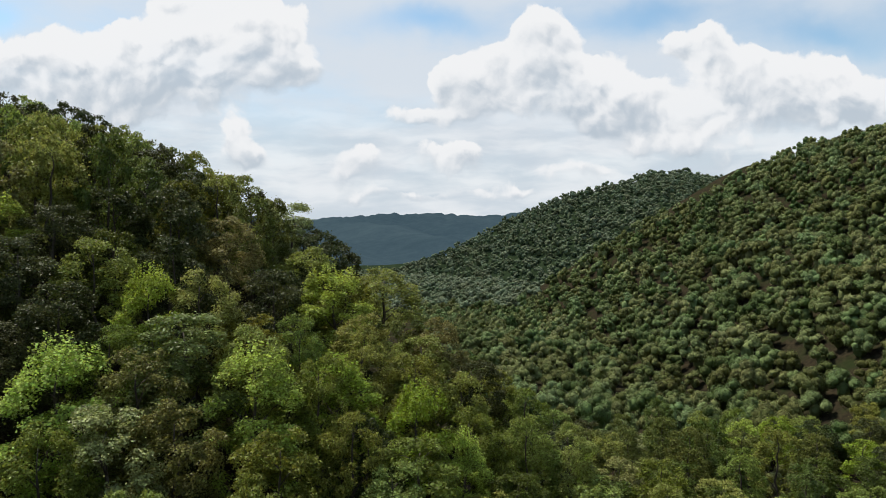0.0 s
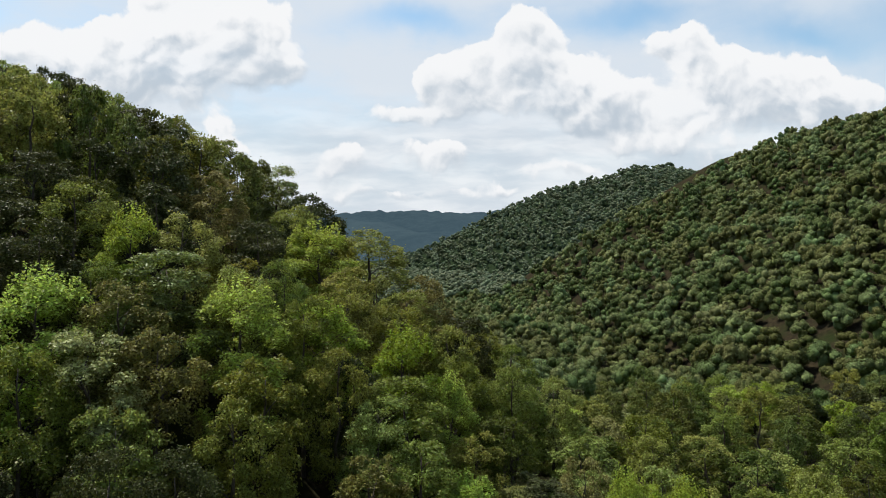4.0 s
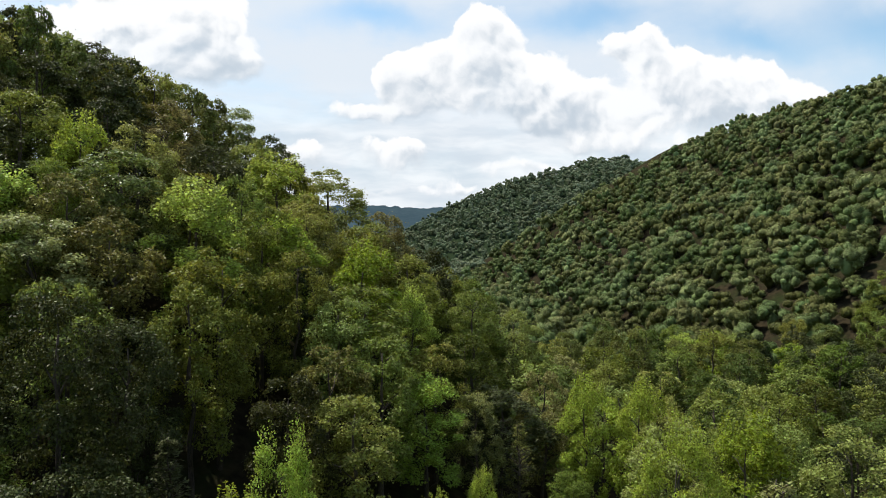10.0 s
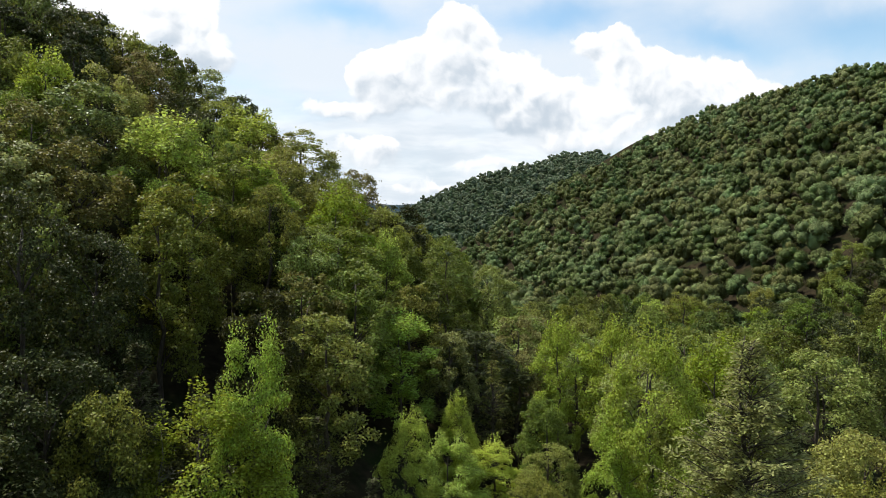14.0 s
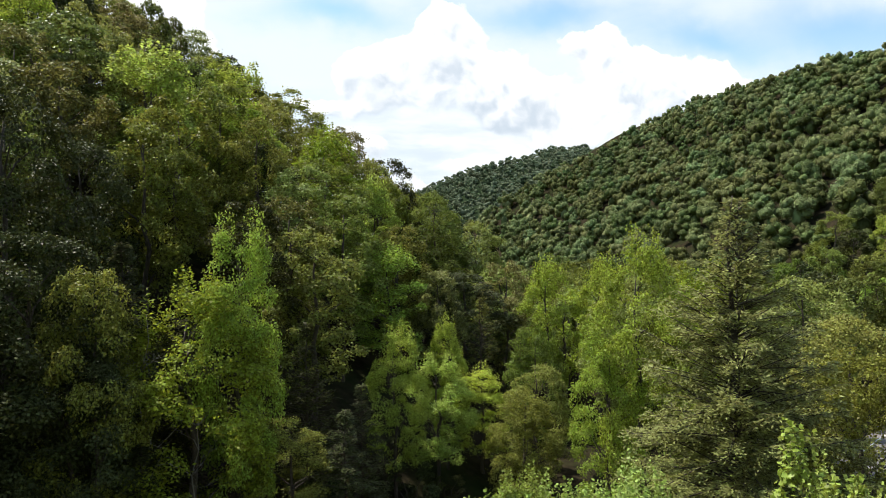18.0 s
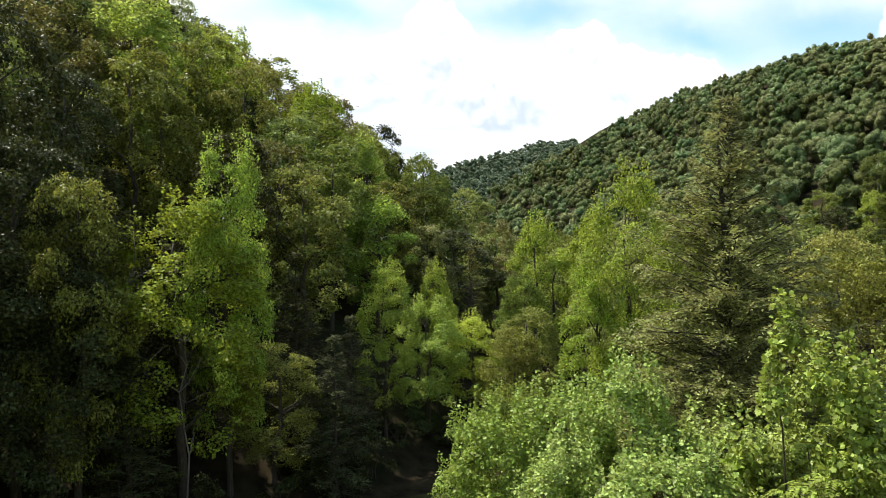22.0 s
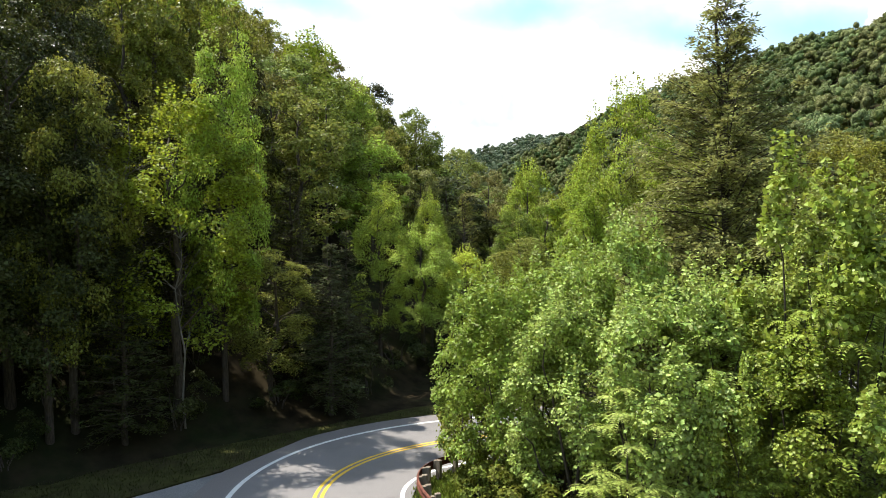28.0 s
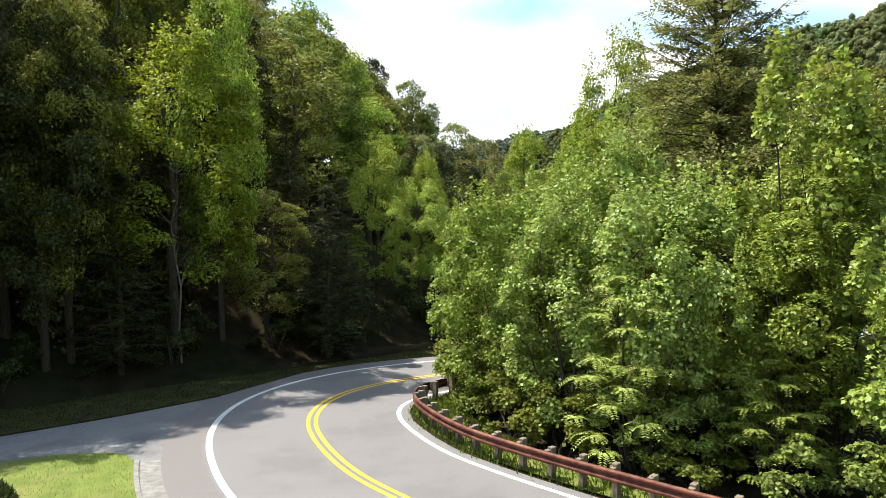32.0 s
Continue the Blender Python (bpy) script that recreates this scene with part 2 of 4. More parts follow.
LEAF = {
    "green": leaf_material("leaf_green", 0.206, 0.78, 0.235, through_light=0.36),
    "deep": leaf_material("leaf_deep", 0.208, 0.79, 0.135, through_light=0.34),
    # Dark green leaf, with the slope's shade put into its colour.
    "dark": leaf_material("leaf_dark_shade", 0.206, 0.71, 0.068, through_light=0.26),
    "bright": leaf_material("leaf_bright", 0.217, 0.83, 0.37, 0.014, through_light=0.42),
    "yellow": leaf_material("leaf_yellow", 0.188, 0.86, 0.46, 0.012, through_light=0.42),
    "olive": leaf_material("leaf_olive", 0.185, 0.79, 0.235, 0.02, through_light=0.36),
    "pale": leaf_material("leaf_pale", 0.205, 0.65, 0.28, 0.02, through_light=0.30, spec=0.2),
    "brown": leaf_material("leaf_brown", 0.160, 0.72, 0.19, 0.012, through_light=0.32),
    "conifer": leaf_material("needle_olive", 0.180, 0.71, 0.22, 0.01, 0.3, through_light=0.3, spec=0.06),
    "hemlock": leaf_material("needle_dark", 0.200, 0.65, 0.080, 0.02, 0.3, through_light=0.2, spec=0.06),
    "bush": leaf_material("leaf_bush", 0.213, 0.78, 0.36, 0.012, 0.4, through_light=0.28, leaf_var=1.0, spec=0.22),
    "sycamore": leaf_material("leaf_sycamore", 0.210, 0.79, 0.36, 0.006, 0.3, through_light=0.30, leaf_var=1.0, spec=0.22),
    "far": leaf_material("far_leaf", 0.210, 0.65, 0.172, 0.036, 0.8, "attribute", 0.10, 0.9, 0.05, 0.5),
    # Bluer and greyer than the far leaf: haze put into the base colour.
    "ridge": leaf_material("ridge_haze_leaf", 0.235, 0.44, 0.17, 0.025, 0.5, "attribute", 0.06, 0.6, 0.05, 0.5),
}


def surface(name, c1, c2, scale, rough=0.85, bump=0.4, bump_scale=None, detail=6.0, c3=None, scale3=0.3, amount3=0.5, metal=0.0, spec=0.3, stretch=(1, 1, 1)):
    def build(t):
        p = node(t, "ShaderNodeTexCoord").outputs["Object"]
        p = node(t, "ShaderNodeVectorMath", {0: p, 1: stretch}, operation="MULTIPLY").outputs[0]
        n = node(t, "ShaderNodeTexNoise", {"Vector": p, "Scale": scale, "Detail": detail, "Roughness": 0.6}).outputs["Fac"]
        f = smooth(t, n, 0.3, 0.7)
        col = node(t, "ShaderNodeMix", {0: f, 6: (*c1, 1), 7: (*c2, 1)}, data_type="RGBA").outputs[2]
        if c3:
            n3 = node(t, "ShaderNodeTexNoise", {"Vector": p, "Scale": scale3, "Detail": 5.0, "Roughness": 0.65}).outputs["Fac"]
            f3 = math_node(t, "MULTIPLY", smooth(t, n3, 0.45, 0.68), amount3)
            col = node(t, "ShaderNodeMix", {0: f3, 6: col, 7: (*c3, 1)}, data_type="RGBA").outputs[2]
        nb = node(t, "ShaderNodeTexNoise", {"Vector": p, "Scale": bump_scale or scale * 3, "Detail": 4.0}).outputs["Fac"]
        b = node(t, "ShaderNodeBump", {"Strength": bump, "Distance": 0.02, "Height": nb}).outputs[0]
        return node(t, "ShaderNodeBsdfPrincipled", {"Base Color": col, "Roughness": rough, "Metallic": metal, "Specular IOR Level": spec, "Normal": b}).outputs[0]
    return material(name, build)


BARK = surface("bark", (0.045, 0.036, 0.028), (0.11, 0.09, 0.07), 6, bump=0.8, stretch=(3, 3, 0.5))
PALE_BARK = surface("pale_bark", (0.14, 0.125, 0.105), (0.28, 0.26, 0.23), 5, bump=0.5, stretch=(2, 2, 0.6))
# Floor coloured darker, adding the shade under the trees to its own tone.
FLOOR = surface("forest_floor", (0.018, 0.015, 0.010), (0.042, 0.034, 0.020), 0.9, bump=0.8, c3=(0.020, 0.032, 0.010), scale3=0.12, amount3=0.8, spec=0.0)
FAR_WOOD = surface("far_wood", (0.012, 0.020, 0.010), (0.03, 0.045, 0.022), 0.09, bump=0.6, spec=0.0)
ASPHALT = surface("asphalt", (0.175, 0.165, 0.162), (0.225, 0.213, 0.208), 30, rough=0.9, bump=0.3, bump_scale=90, c3=(0.145, 0.137, 0.135), scale3=0.35, amount3=0.6)
OLD_ASPHALT = surface("old_asphalt", (0.17, 0.17, 0.17), (0.24, 0.235, 0.23), 18, rough=0.92, bump=0.4, bump_scale=60, c3=(0.12, 0.12, 0.12), scale3=0.6, amount3=0.7)
SHOULDER = surface("shoulder_asphalt", (0.160, 0.145, 0.140), (0.212, 0.194, 0.186), 22, rough=0.92, bump=0.4, bump_scale=60)
CONCRETE = surface("concrete", (0.19, 0.18, 0.165), (0.29, 0.28, 0.255), 5, rough=0.9, bump=0.4, c3=(0.12, 0.11, 0.10), scale3=1.2)
WHITE = surface("white_line_paint", (0.66, 0.66, 0.64), (0.78, 0.78, 0.76), 25, rough=0.7, bump=0.15, c3=(0.5, 0.5, 0.49), scale3=3.0, amount3=0.4)
YELLOW = surface("yellow_line_paint", (0.66, 0.42, 0.035), (0.76, 0.50, 0.06), 25, rough=0.7, bump=0.15, c3=(0.5, 0.33, 0.06), scale3=3.0, amount3=0.4)
LAWN = surface("lawn", (0.10, 0.145, 0.02), (0.17, 0.21, 0.035), 1.6, bump=0.8, bump_scale=40, c3=(0.23, 0.21, 0.07), scale3=0.7, amount3=0.55)
GRASS = leaf_material("grass_blade", 0.215, 0.78, 0.19, 0.02, 0.4)
# Verge blades and soil: the wood's shade is put into both colours.
SHADE_GRASS = leaf_material("verge_blade_shade", 0.20, 0.70, 0.06, 0.02, 0.4)
SHADE_SOIL = surface("verge_soil_shade", (0.035, 0.036, 0.014), (0.065, 0.066, 0.024), 1.4, bump=0.8, bump_scale=30, c3=(0.05, 0.04, 0.025), scale3=0.6, spec=0.0)
RUST = surface("rusted_steel", (0.085, 0.026, 0.018), (0.16, 0.055, 0.035), 4, rough=0.62, bump=0.2, c3=(0.24, 0.10, 0.06), scale3=1.5, amount3=0.6, metal=0.25)
POST = surface("weathered_post_wood", (0.16, 0.12, 0.085), (0.30, 0.25, 0.19), 7, bump=0.6, stretch=(4, 4, 0.5))


# Blue haze is painted as emission; the ridge itself gives no light.
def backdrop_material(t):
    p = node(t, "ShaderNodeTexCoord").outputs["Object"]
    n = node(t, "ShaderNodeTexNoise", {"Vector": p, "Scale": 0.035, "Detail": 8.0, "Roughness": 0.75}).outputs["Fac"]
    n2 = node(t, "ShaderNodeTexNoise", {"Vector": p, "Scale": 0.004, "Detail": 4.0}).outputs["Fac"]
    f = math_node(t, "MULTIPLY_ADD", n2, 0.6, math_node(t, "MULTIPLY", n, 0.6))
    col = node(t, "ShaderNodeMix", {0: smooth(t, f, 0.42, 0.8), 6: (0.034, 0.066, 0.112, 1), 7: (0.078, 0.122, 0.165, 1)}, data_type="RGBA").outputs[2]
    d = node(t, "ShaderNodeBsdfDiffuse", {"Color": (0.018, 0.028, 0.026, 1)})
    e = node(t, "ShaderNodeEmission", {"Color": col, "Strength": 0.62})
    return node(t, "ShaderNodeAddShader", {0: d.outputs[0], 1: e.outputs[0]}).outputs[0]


BACKDROP = material("ridge_haze_glow", backdrop_material)


# ---- helpers for meshes ----
def mesh_of(name, verts, faces, mats, smooth_faces=False):
    me = bpy.data.meshes.new(name)
    me.from_pydata([tuple(v) for v in verts], [], [tuple(f) for f in faces])
    for m in mats:
        me.materials.append(m)
    if smooth_faces:
        me.shade_smooth()
    return me


def part(name, me, parent, label=""):
    ob = new(name, me)
    ob.parent = parent
    if label:
        tagged(ob, label)
    return ob


def kites(name, base, along, side, length, width, fold, mat, tint=None):
    """Many small leaves in one mesh: base points, unit directions along and across, sizes."""
    n = len(base)
    nrm = np.cross(along, side)
    L, W = length[:, None], width[:, None]
    v = np.empty((n, 4, 3), np.float32)
    v[:, 0] = base
    v[:, 1] = base + along * L * 0.45 + side * W * 0.5 + nrm * W * fold
    v[:, 2] = base + along * L
    v[:, 3] = base + along * L * 0.45 - side * W * 0.5 + nrm * W * fold
    return mesh_from_kites(name, v, mat, tint)


def mesh_from_kites(name, v, mat, tint=None):
    n = len(v)
    me = bpy.data.meshes.new(name)
    me.vertices.add(n * 4)
    me.vertices.foreach_set("co", np.ascontiguousarray(v, np.float32).ravel())
    i = np.arange(n, dtype=np.int32)[:, None] * 4
    loops = (i + np.array([[0, 1, 2, 0, 2, 3]], np.int32)).ravel()
    me.loops.add(len(loops))
    me.loops.foreach_set("vertex_index", loops)
    me.polygons.add(n * 2)
    me.polygons.foreach_set("loop_start", np.arange(0, n * 6, 3, dtype=np.int32))
    me.materials.append(mat)
    if tint is not None:
        a = me.attributes.new("tint", "FLOAT", "POINT")
        a.data.foreach_set("value", np.repeat(tint, 4).astype(np.float32))
    me.update(calc_edges=True)
    return me


def unit(a):
    return a / np.maximum(np.linalg.norm(a, axis=1, keepdims=True), 1e-6)


def frame_of(nrm, rng):
    """Random unit pairs lying across the given normals."""
    r = rng.normal(size=nrm.shape)
    a = unit(r - nrm * (r * nrm).sum(1, keepdims=True))
    return a, np.cross(nrm, a)


def tube(points, radii, sides=6):
    """A tapered tube along points, as verts and faces."""
    verts, faces = [], []
    pts = [Vector(p) for p in points]
    for i, (p, r) in enumerate(zip(pts, radii)):
        d = (pts[min(i + 1, len(pts) - 1)] - pts[max(i - 1, 0)]).normalized()
        a = d.orthogonal().normalized()
        b = d.cross(a)
        for k in range(sides):
            w = 2 * math.pi * k / sides
            verts.append(p + (a * math.cos(w) + b * math.sin(w)) * r)
    for i in range(len(pts) - 1):
        for k in range(sides):
            q = (k + 1) % sides
            faces.append((i * sides + k, i * sides + q, (i + 1) * sides + q, (i + 1) * sides + k))
    faces.append(tuple(range((len(pts) - 1) * sides, len(pts) * sides)))
    return verts, faces


def tube_mesh(name, points, radii, mat, sides=6):
    v, f = tube(points, radii, sides)
    return mesh_of(name, v, f, [mat], True)


def join(lists):
    V, F = [], []
    for v, f in lists:
        o = len(V)
        V += list(v)
        F += [tuple(i + o for i in q) for q in f]
    return V, F


# ---- the lie of the land ----
ROAD = [(22, -9), (16.5, -2), (11.5, 3.2), (7.6, 7.6), (4.2, 11.8), (1.1, 16.3), (-0.35, 19.4), (-1.1, 23.2), (-0.6, 26.2), (1.15, 28.55), (4.2, 30.2), (9, 31.15), (16, 32.4), (26, 37), (40, 46), (62, 62)]


def spline(pts, step=12):
    out = []
    P = [pts[0], *pts, pts[-1]]
    for i in range(1, len(P) - 2):
        a, b, c, d = (np.array(q, float) for q in P[i - 1:i + 3])
        for k in range(step):
            t = k / step
            out.append(0.5 * (2 * b + (c - a) * t + (2 * a - 5 * b + 4 * c - d) * t * t + (3 * b - a - 3 * c + d) * t ** 3))
    out.append(np.array(pts[-1], float))
    return np.array(out)


CENTRE = spline(ROAD)
TOE = np.array([(-160, -40), (-40, 12), (-20, 22.5), (-12, 27.5), (-5, 32), (2, 37), (10, 48), (16, 62), (22, 78)], float)
CREST = np.array([(-200, 150), (-71, 118), (-25, 108), (4, 92), (14, 84), (24, 78)], float)


def sstep(x, a, b):
    k = np.clip((x - a) / (b - a), 0, 1)
    return k * k * (3 - 2 * k)


def line_distance(x, y, line):
    """Distance to a polyline and the side on which it lies (plus: to its left)."""
    best, side = np.full(x.shape, 1e9), np.zeros(x.shape)
    for (ax, ay), (bx, by) in zip(line[:-1], line[1:]):
        dx, dy = bx - ax, by - ay
        k = np.clip(((x - ax) * dx + (y - ay) * dy) / (dx * dx + dy * dy), 0, 1)
        d = np.hypot(x - ax - k * dx, y - ay - k * dy)
        s = np.sign(dx * (y - ay) - dy * (x - ax))
        near = d < best
        best, side = np.where(near, d, best), np.where(near, s, side)
    return best, side


def waves(x, y, size, seed):
    rng = np.random.RandomState(seed)
    z = 0
    for k in range(5):
        a, ph, f = rng.uniform(0, 6.28), rng.uniform(0, 6.28), rng.uniform(0.6, 1.7) / size
        z = z + np.sin((x * math.cos(a) + y * math.sin(a)) * f * 6.28 + ph)
    return z / 5


def land(x, y):
    x, y = np.asarray(x, float), np.asarray(y, float)
    d, s = line_distance(x, y, TOE)
    dc, sc = line_distance(x, y, CREST)
    left = np.where(s > 0, 0.6 * np.minimum(d, 56) + 0.27 * np.maximum(0, d - 56), -0.2 * d)
    behind = np.where(sc > 0, dc, 0)
    left = left - 1.15 * behind - 0.4 * np.maximum(0, d - 140)
    right = 2 + 0.575 * (x - 74) + 0.07 * (y - 120) + 0.06 * np.maximum(0, y - 280) - 0.75 * np.maximum(0, y - 400 - 0.1 * x)
    cap = 97 - 0.35 * np.maximum(0, x - 225)
    right = 0.5 * (right + cap - np.sqrt((right - cap) ** 2 + 90)) + 4 * waves(x, y, 120, 3)
    crest2 = np.interp(x, [-900, -400, -120, -62, 0, 56, 95, 141, 180, 207, 239, 271, 298, 328, 600, 1500], [0, 0, 0, 10, 33, 62, 80, 98, 108, 116, 126, 129, 124, 120, 150, 190])
    spur = crest2 - np.where(y < 790, 0.30 * (790 - y), 0.3 * (y - 790)) + 3 * waves(x, y, 260, 5)
    west = 30 + 0.28 * (-x - 160) - 0.03 * np.abs(y - 500) + 6 * waves(x, y, 200, 6)
    west = np.where(y > 200, west, -50)
    valley = 0.012 * np.maximum(0, y - 40) - 1.3 * (1 - sstep(np.hypot(x - 14, y - 20), 4, 11))
    z = np.maximum.reduce([valley + 0 * x, left, right, spur, west])
    # Unseen slope behind the camera, added to screen off low sky light.
    south_screen = 0.55 * np.maximum(0, -y - 28)
    z = np.maximum(z, south_screen)
    z = np.minimum(z, 230)
    k = sstep(np.min(np.hypot(x[..., None] - CENTRE[::3, 0], y[..., None] - CENTRE[::3, 1]), axis=-1), 5.0, 9.5) if x.size < 120000 else 1
    return z * k - 0.06


def ground_z(x, y):
    return float(land(np.array([x]), np.array([y]))[0])


def axis(near, far, step, grow):
    v, s = [0.0], step
    while v[-1] < far:
        if v[-1] > near:
            s *= grow
        v.append(v[-1] + s)
    return v


def build_ground():
    px = axis(45, 4200, 1.8, 1.045)
    xs = np.array([-a for a in px[:0:-1]] + px)
    py = axis(75, 4600, 1.8, 1.032)
    ny = axis(10, 3000, 1.8, 1.12)
    ys = np.array([-a for a in ny[:0:-1]] + py)
    X, Y = np.meshgrid(xs, ys)
    Z = land(X, Y)
    verts = np.stack([X, Y, Z], -1).reshape(-1, 3)
    w, h = len(xs), len(ys)
    faces = [(j * w + i, j * w + i + 1, (j + 1) * w + i + 1, (j + 1) * w + i) for j in range(h - 1) for i in range(w - 1)]
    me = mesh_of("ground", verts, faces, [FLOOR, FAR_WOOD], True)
    far = np.array([max(abs(verts[f[0]][0]), verts[f[0]][1]) > 420 for f in faces], np.int32)
    me.polygons.foreach_set("material_index", far)
    tagged(new("ground", me), "dark leaf-strewn forest floor rising to wooded hills", "ground", kind="structure")


build_ground()


# ---- far ridge, blue haze painted in ----
def build_backdrop():
    """The farthest wooded ridge, over two kilometres off."""
    xs = np.linspace(-1500, 1500, 300)
    top = 142 + 26 * waves(xs, xs * 0, 900, 11) + 9 * waves(xs, xs * 0, 260, 12) + 3 * waves(xs, xs * 0, 60, 13) + 5.0 * np.random.RandomState(4).rand(len(xs))
    top = top + 14 * np.exp(-((xs + 60) / 260) ** 2)
    verts, faces = [], []
    rows_up = 40
    for j in range(rows_up):
        f = j / (rows_up - 1)
        y = xs * 0 + 2160 - 1100 * (1 - f)
        fold = (30 * waves(xs + 0.5 * y, y * 0.35, 420, 14) + 12 * waves(xs - 0.4 * y, y * 0.5, 150, 15)) * math.sin(math.pi * f) ** 0.7
        z = (top - 2) * f ** 1.15 + 2 + fold + (waves(xs, y, 30, 16) + 1) * 1.5
        verts += [tuple(p) for p in np.stack([xs, y, z], 1)]
    n = len(xs)
    for j in range(rows_up - 1):
        for i in range(n - 1):
            faces.append((j * n + i, j * n + i + 1, (j + 1) * n + i + 1, (j + 1) * n + i))
    tagged(new("backdrop", mesh_of("backdrop", verts, faces, [BACKDROP], True)), "wooded ridge on the horizon, blue haze painted as glow", "ridge", kind="structure")


build_backdrop()


# ---- road ----
def ribbon(name, line, a, b, z, mat, thick=0.0):
    """A strip along a line between the offsets a and b to its right."""
    t = np.gradient(line, axis=0)
    t = t / np.linalg.norm(t, axis=1, keepdims=True)
    nr = np.stack([t[:, 1], -t[:, 0]], 1)
    verts, faces = [], []
    for p, q in zip(line, nr):
        verts += [(*(p + q * a), z), (*(p + q * b), z)]
    n = len(line)
    for i in range(n - 1):
        faces.append((2 * i, 2 * i + 1, 2 * i + 3, 2 * i + 2))
    return mesh_of(name, verts, faces, [mat])


road = tagged(new("road", ribbon("road", CENTRE, -3.36, 3.35, 0.0, ASPHALT)), "grey two-lane asphalt road in a sharp bend", "road", kind="structure")
part("edge_line", ribbon("edge_line", CENTRE, -3.25, -3.06, 0.005, WHITE), road, "white painted edge line")
part("edge_line", ribbon("edge_line", CENTRE, 2.87, 3.03, 0.005, WHITE), road, "white painted edge line")
part("centre_line", ribbon("centre_line", CENTRE, -0.19, -0.06, 0.005, YELLOW), road, "yellow painted centre line")
part("centre_line", ribbon("centre_line", CENTRE, 0.06, 0.19, 0.005, YELLOW), road, "yellow painted centre line")


# ---- trees ----
def puff_points(rng, n, H, R, base, egg=0.55):
    """Leaf clumps of a crown: place, radius and outward way of each; domes set round an egg-shaped crown."""
    out = []
    hc = H - base
    lumps = max(9, n // 5)
    peak = 0.52 - 0.2 * egg
    for k in range(lumps):
        f = ((k + 0.5) / lumps) ** 0.9
        if f > peak:
            prof = math.sqrt(max(0.03, 1 - ((f - peak) / (1.02 - peak)) ** 2.2))
        else:
            prof = 0.62 + 0.38 * f / peak
        a = k * 2.39996 + rng.uniform(-1.3, 1.3)
        r = R * rng.uniform(0.24, 0.40) * (0.72 + 0.28 * prof)
        far = R * prof * rng.uniform(0.56, 0.8)
        c = np.array([far * math.cos(a), far * math.sin(a), min(base + hc * (0.06 + 0.88 * f) + rng.uniform(-0.4, 0.4), H - r)])
        way = np.array([prof * math.cos(a), prof * math.sin(a), 0.3 + 1.0 * max(0.0, f - 0.3)])
        way /= np.linalg.norm(way)
        for _ in range(5):
            d = way + rng.normal(size=3) * np.array([0.75, 0.75, 0.55])
            d /= np.linalg.norm(d)
            pr = r * rng.uniform(0.38, 0.66)
            q = c + d * r * 0.72
            out.append((q[0], q[1], min(q[2], H - pr * 0.7), pr, d[0], d[1], d[2]))
    return np.array(out)


def crown_arrays(rng, puffs, leaves, size, droop=0.0, loose=0.6):
    area = puffs[:, 3] ** 2
    pick = rng.choice(len(puffs), leaves, p=area / area.sum())
    P = puffs[pick]
    d = unit(rng.normal(size=(leaves, 3)) + P[:, 4:7] * 0.75 + np.array([0, 0, 0.45]))
    pos = P[:, :3] + d * (P[:, 3] * rng.uniform(0.45, 1.12, leaves) ** 0.5)[:, None] * np.array([1.12, 1.12, 0.8])
    nrm = unit(d * 0.8 + np.array([0, 0, 0.5]) + rng.normal(size=d.shape) * loose)
    a, s = frame_of(nrm, rng)
    if droop:
        a = unit(a + np.array([0, 0, -droop]))
        s = unit(np.cross(nrm, a))
    stray = (rng.rand(leaves) < 0.12)[:, None] * P[:, 3:4] * 0.35
    pos = pos + rng.normal(size=pos.shape) * (size * 0.3 + stray)
    L = size * rng.uniform(0.6, 1.4, leaves)
    return pos, a, s, L


def shoot_arrays(rng, P, count, each, size, tall):
    """Upright leafy shoots on the top of a crown."""
    order = np.argsort(-(P[:, 2] + P[:, 3]) + rng.uniform(0, 4, len(P)))[:count]
    k = np.repeat(order, each)
    m = len(k)
    f = np.tile(np.linspace(0, 1, each), len(order))
    spread = rng.normal(size=(len(order), 2)) * 0.35
    lean = np.repeat(spread, each, axis=0)
    ang = rng.uniform(0, 6.283, m)
    out = np.stack([np.cos(ang), np.sin(ang), np.zeros(m)], 1)
    hgt = np.repeat(rng.uniform(0.6, 1.2, len(order)) * tall, each)
    pos = P[k, :3] + np.array([0, 0, 1.0]) * (P[k, 3] * 0.6 + f * hgt)[:, None] + out * (0.30 * (1 - 0.75 * f))[:, None] * tall * 0.6
    pos[:, :2] += lean * P[k, 3][:, None]
    nrm = unit(out * 0.7 + np.array([0, 0, 0.6]) + rng.normal(size=(m, 3)) * 0.4)
    a = unit(out + np.array([0, 0, 0.3]) + rng.normal(size=(m, 3)) * 0.3)
    s = unit(np.cross(nrm, a))
    return pos, a, s, size * rng.uniform(0.7, 1.4, m)


def limb_path(rng, p0, p1, n=5, wob=0.06):
    p0, p1 = np.array(p0, float), np.array(p1, float)
    span = np.linalg.norm(p1 - p0)
    pts = []
    for i in range(n):
        f = i / (n - 1)
        q = p0 + (p1 - p0) * f
        q[2] += span * 0.10 * math.sin(math.pi * f)
        pts.append(q + rng.normal(size=3) * wob * span * (0 < i < n - 1) * 0.5)
    return pts


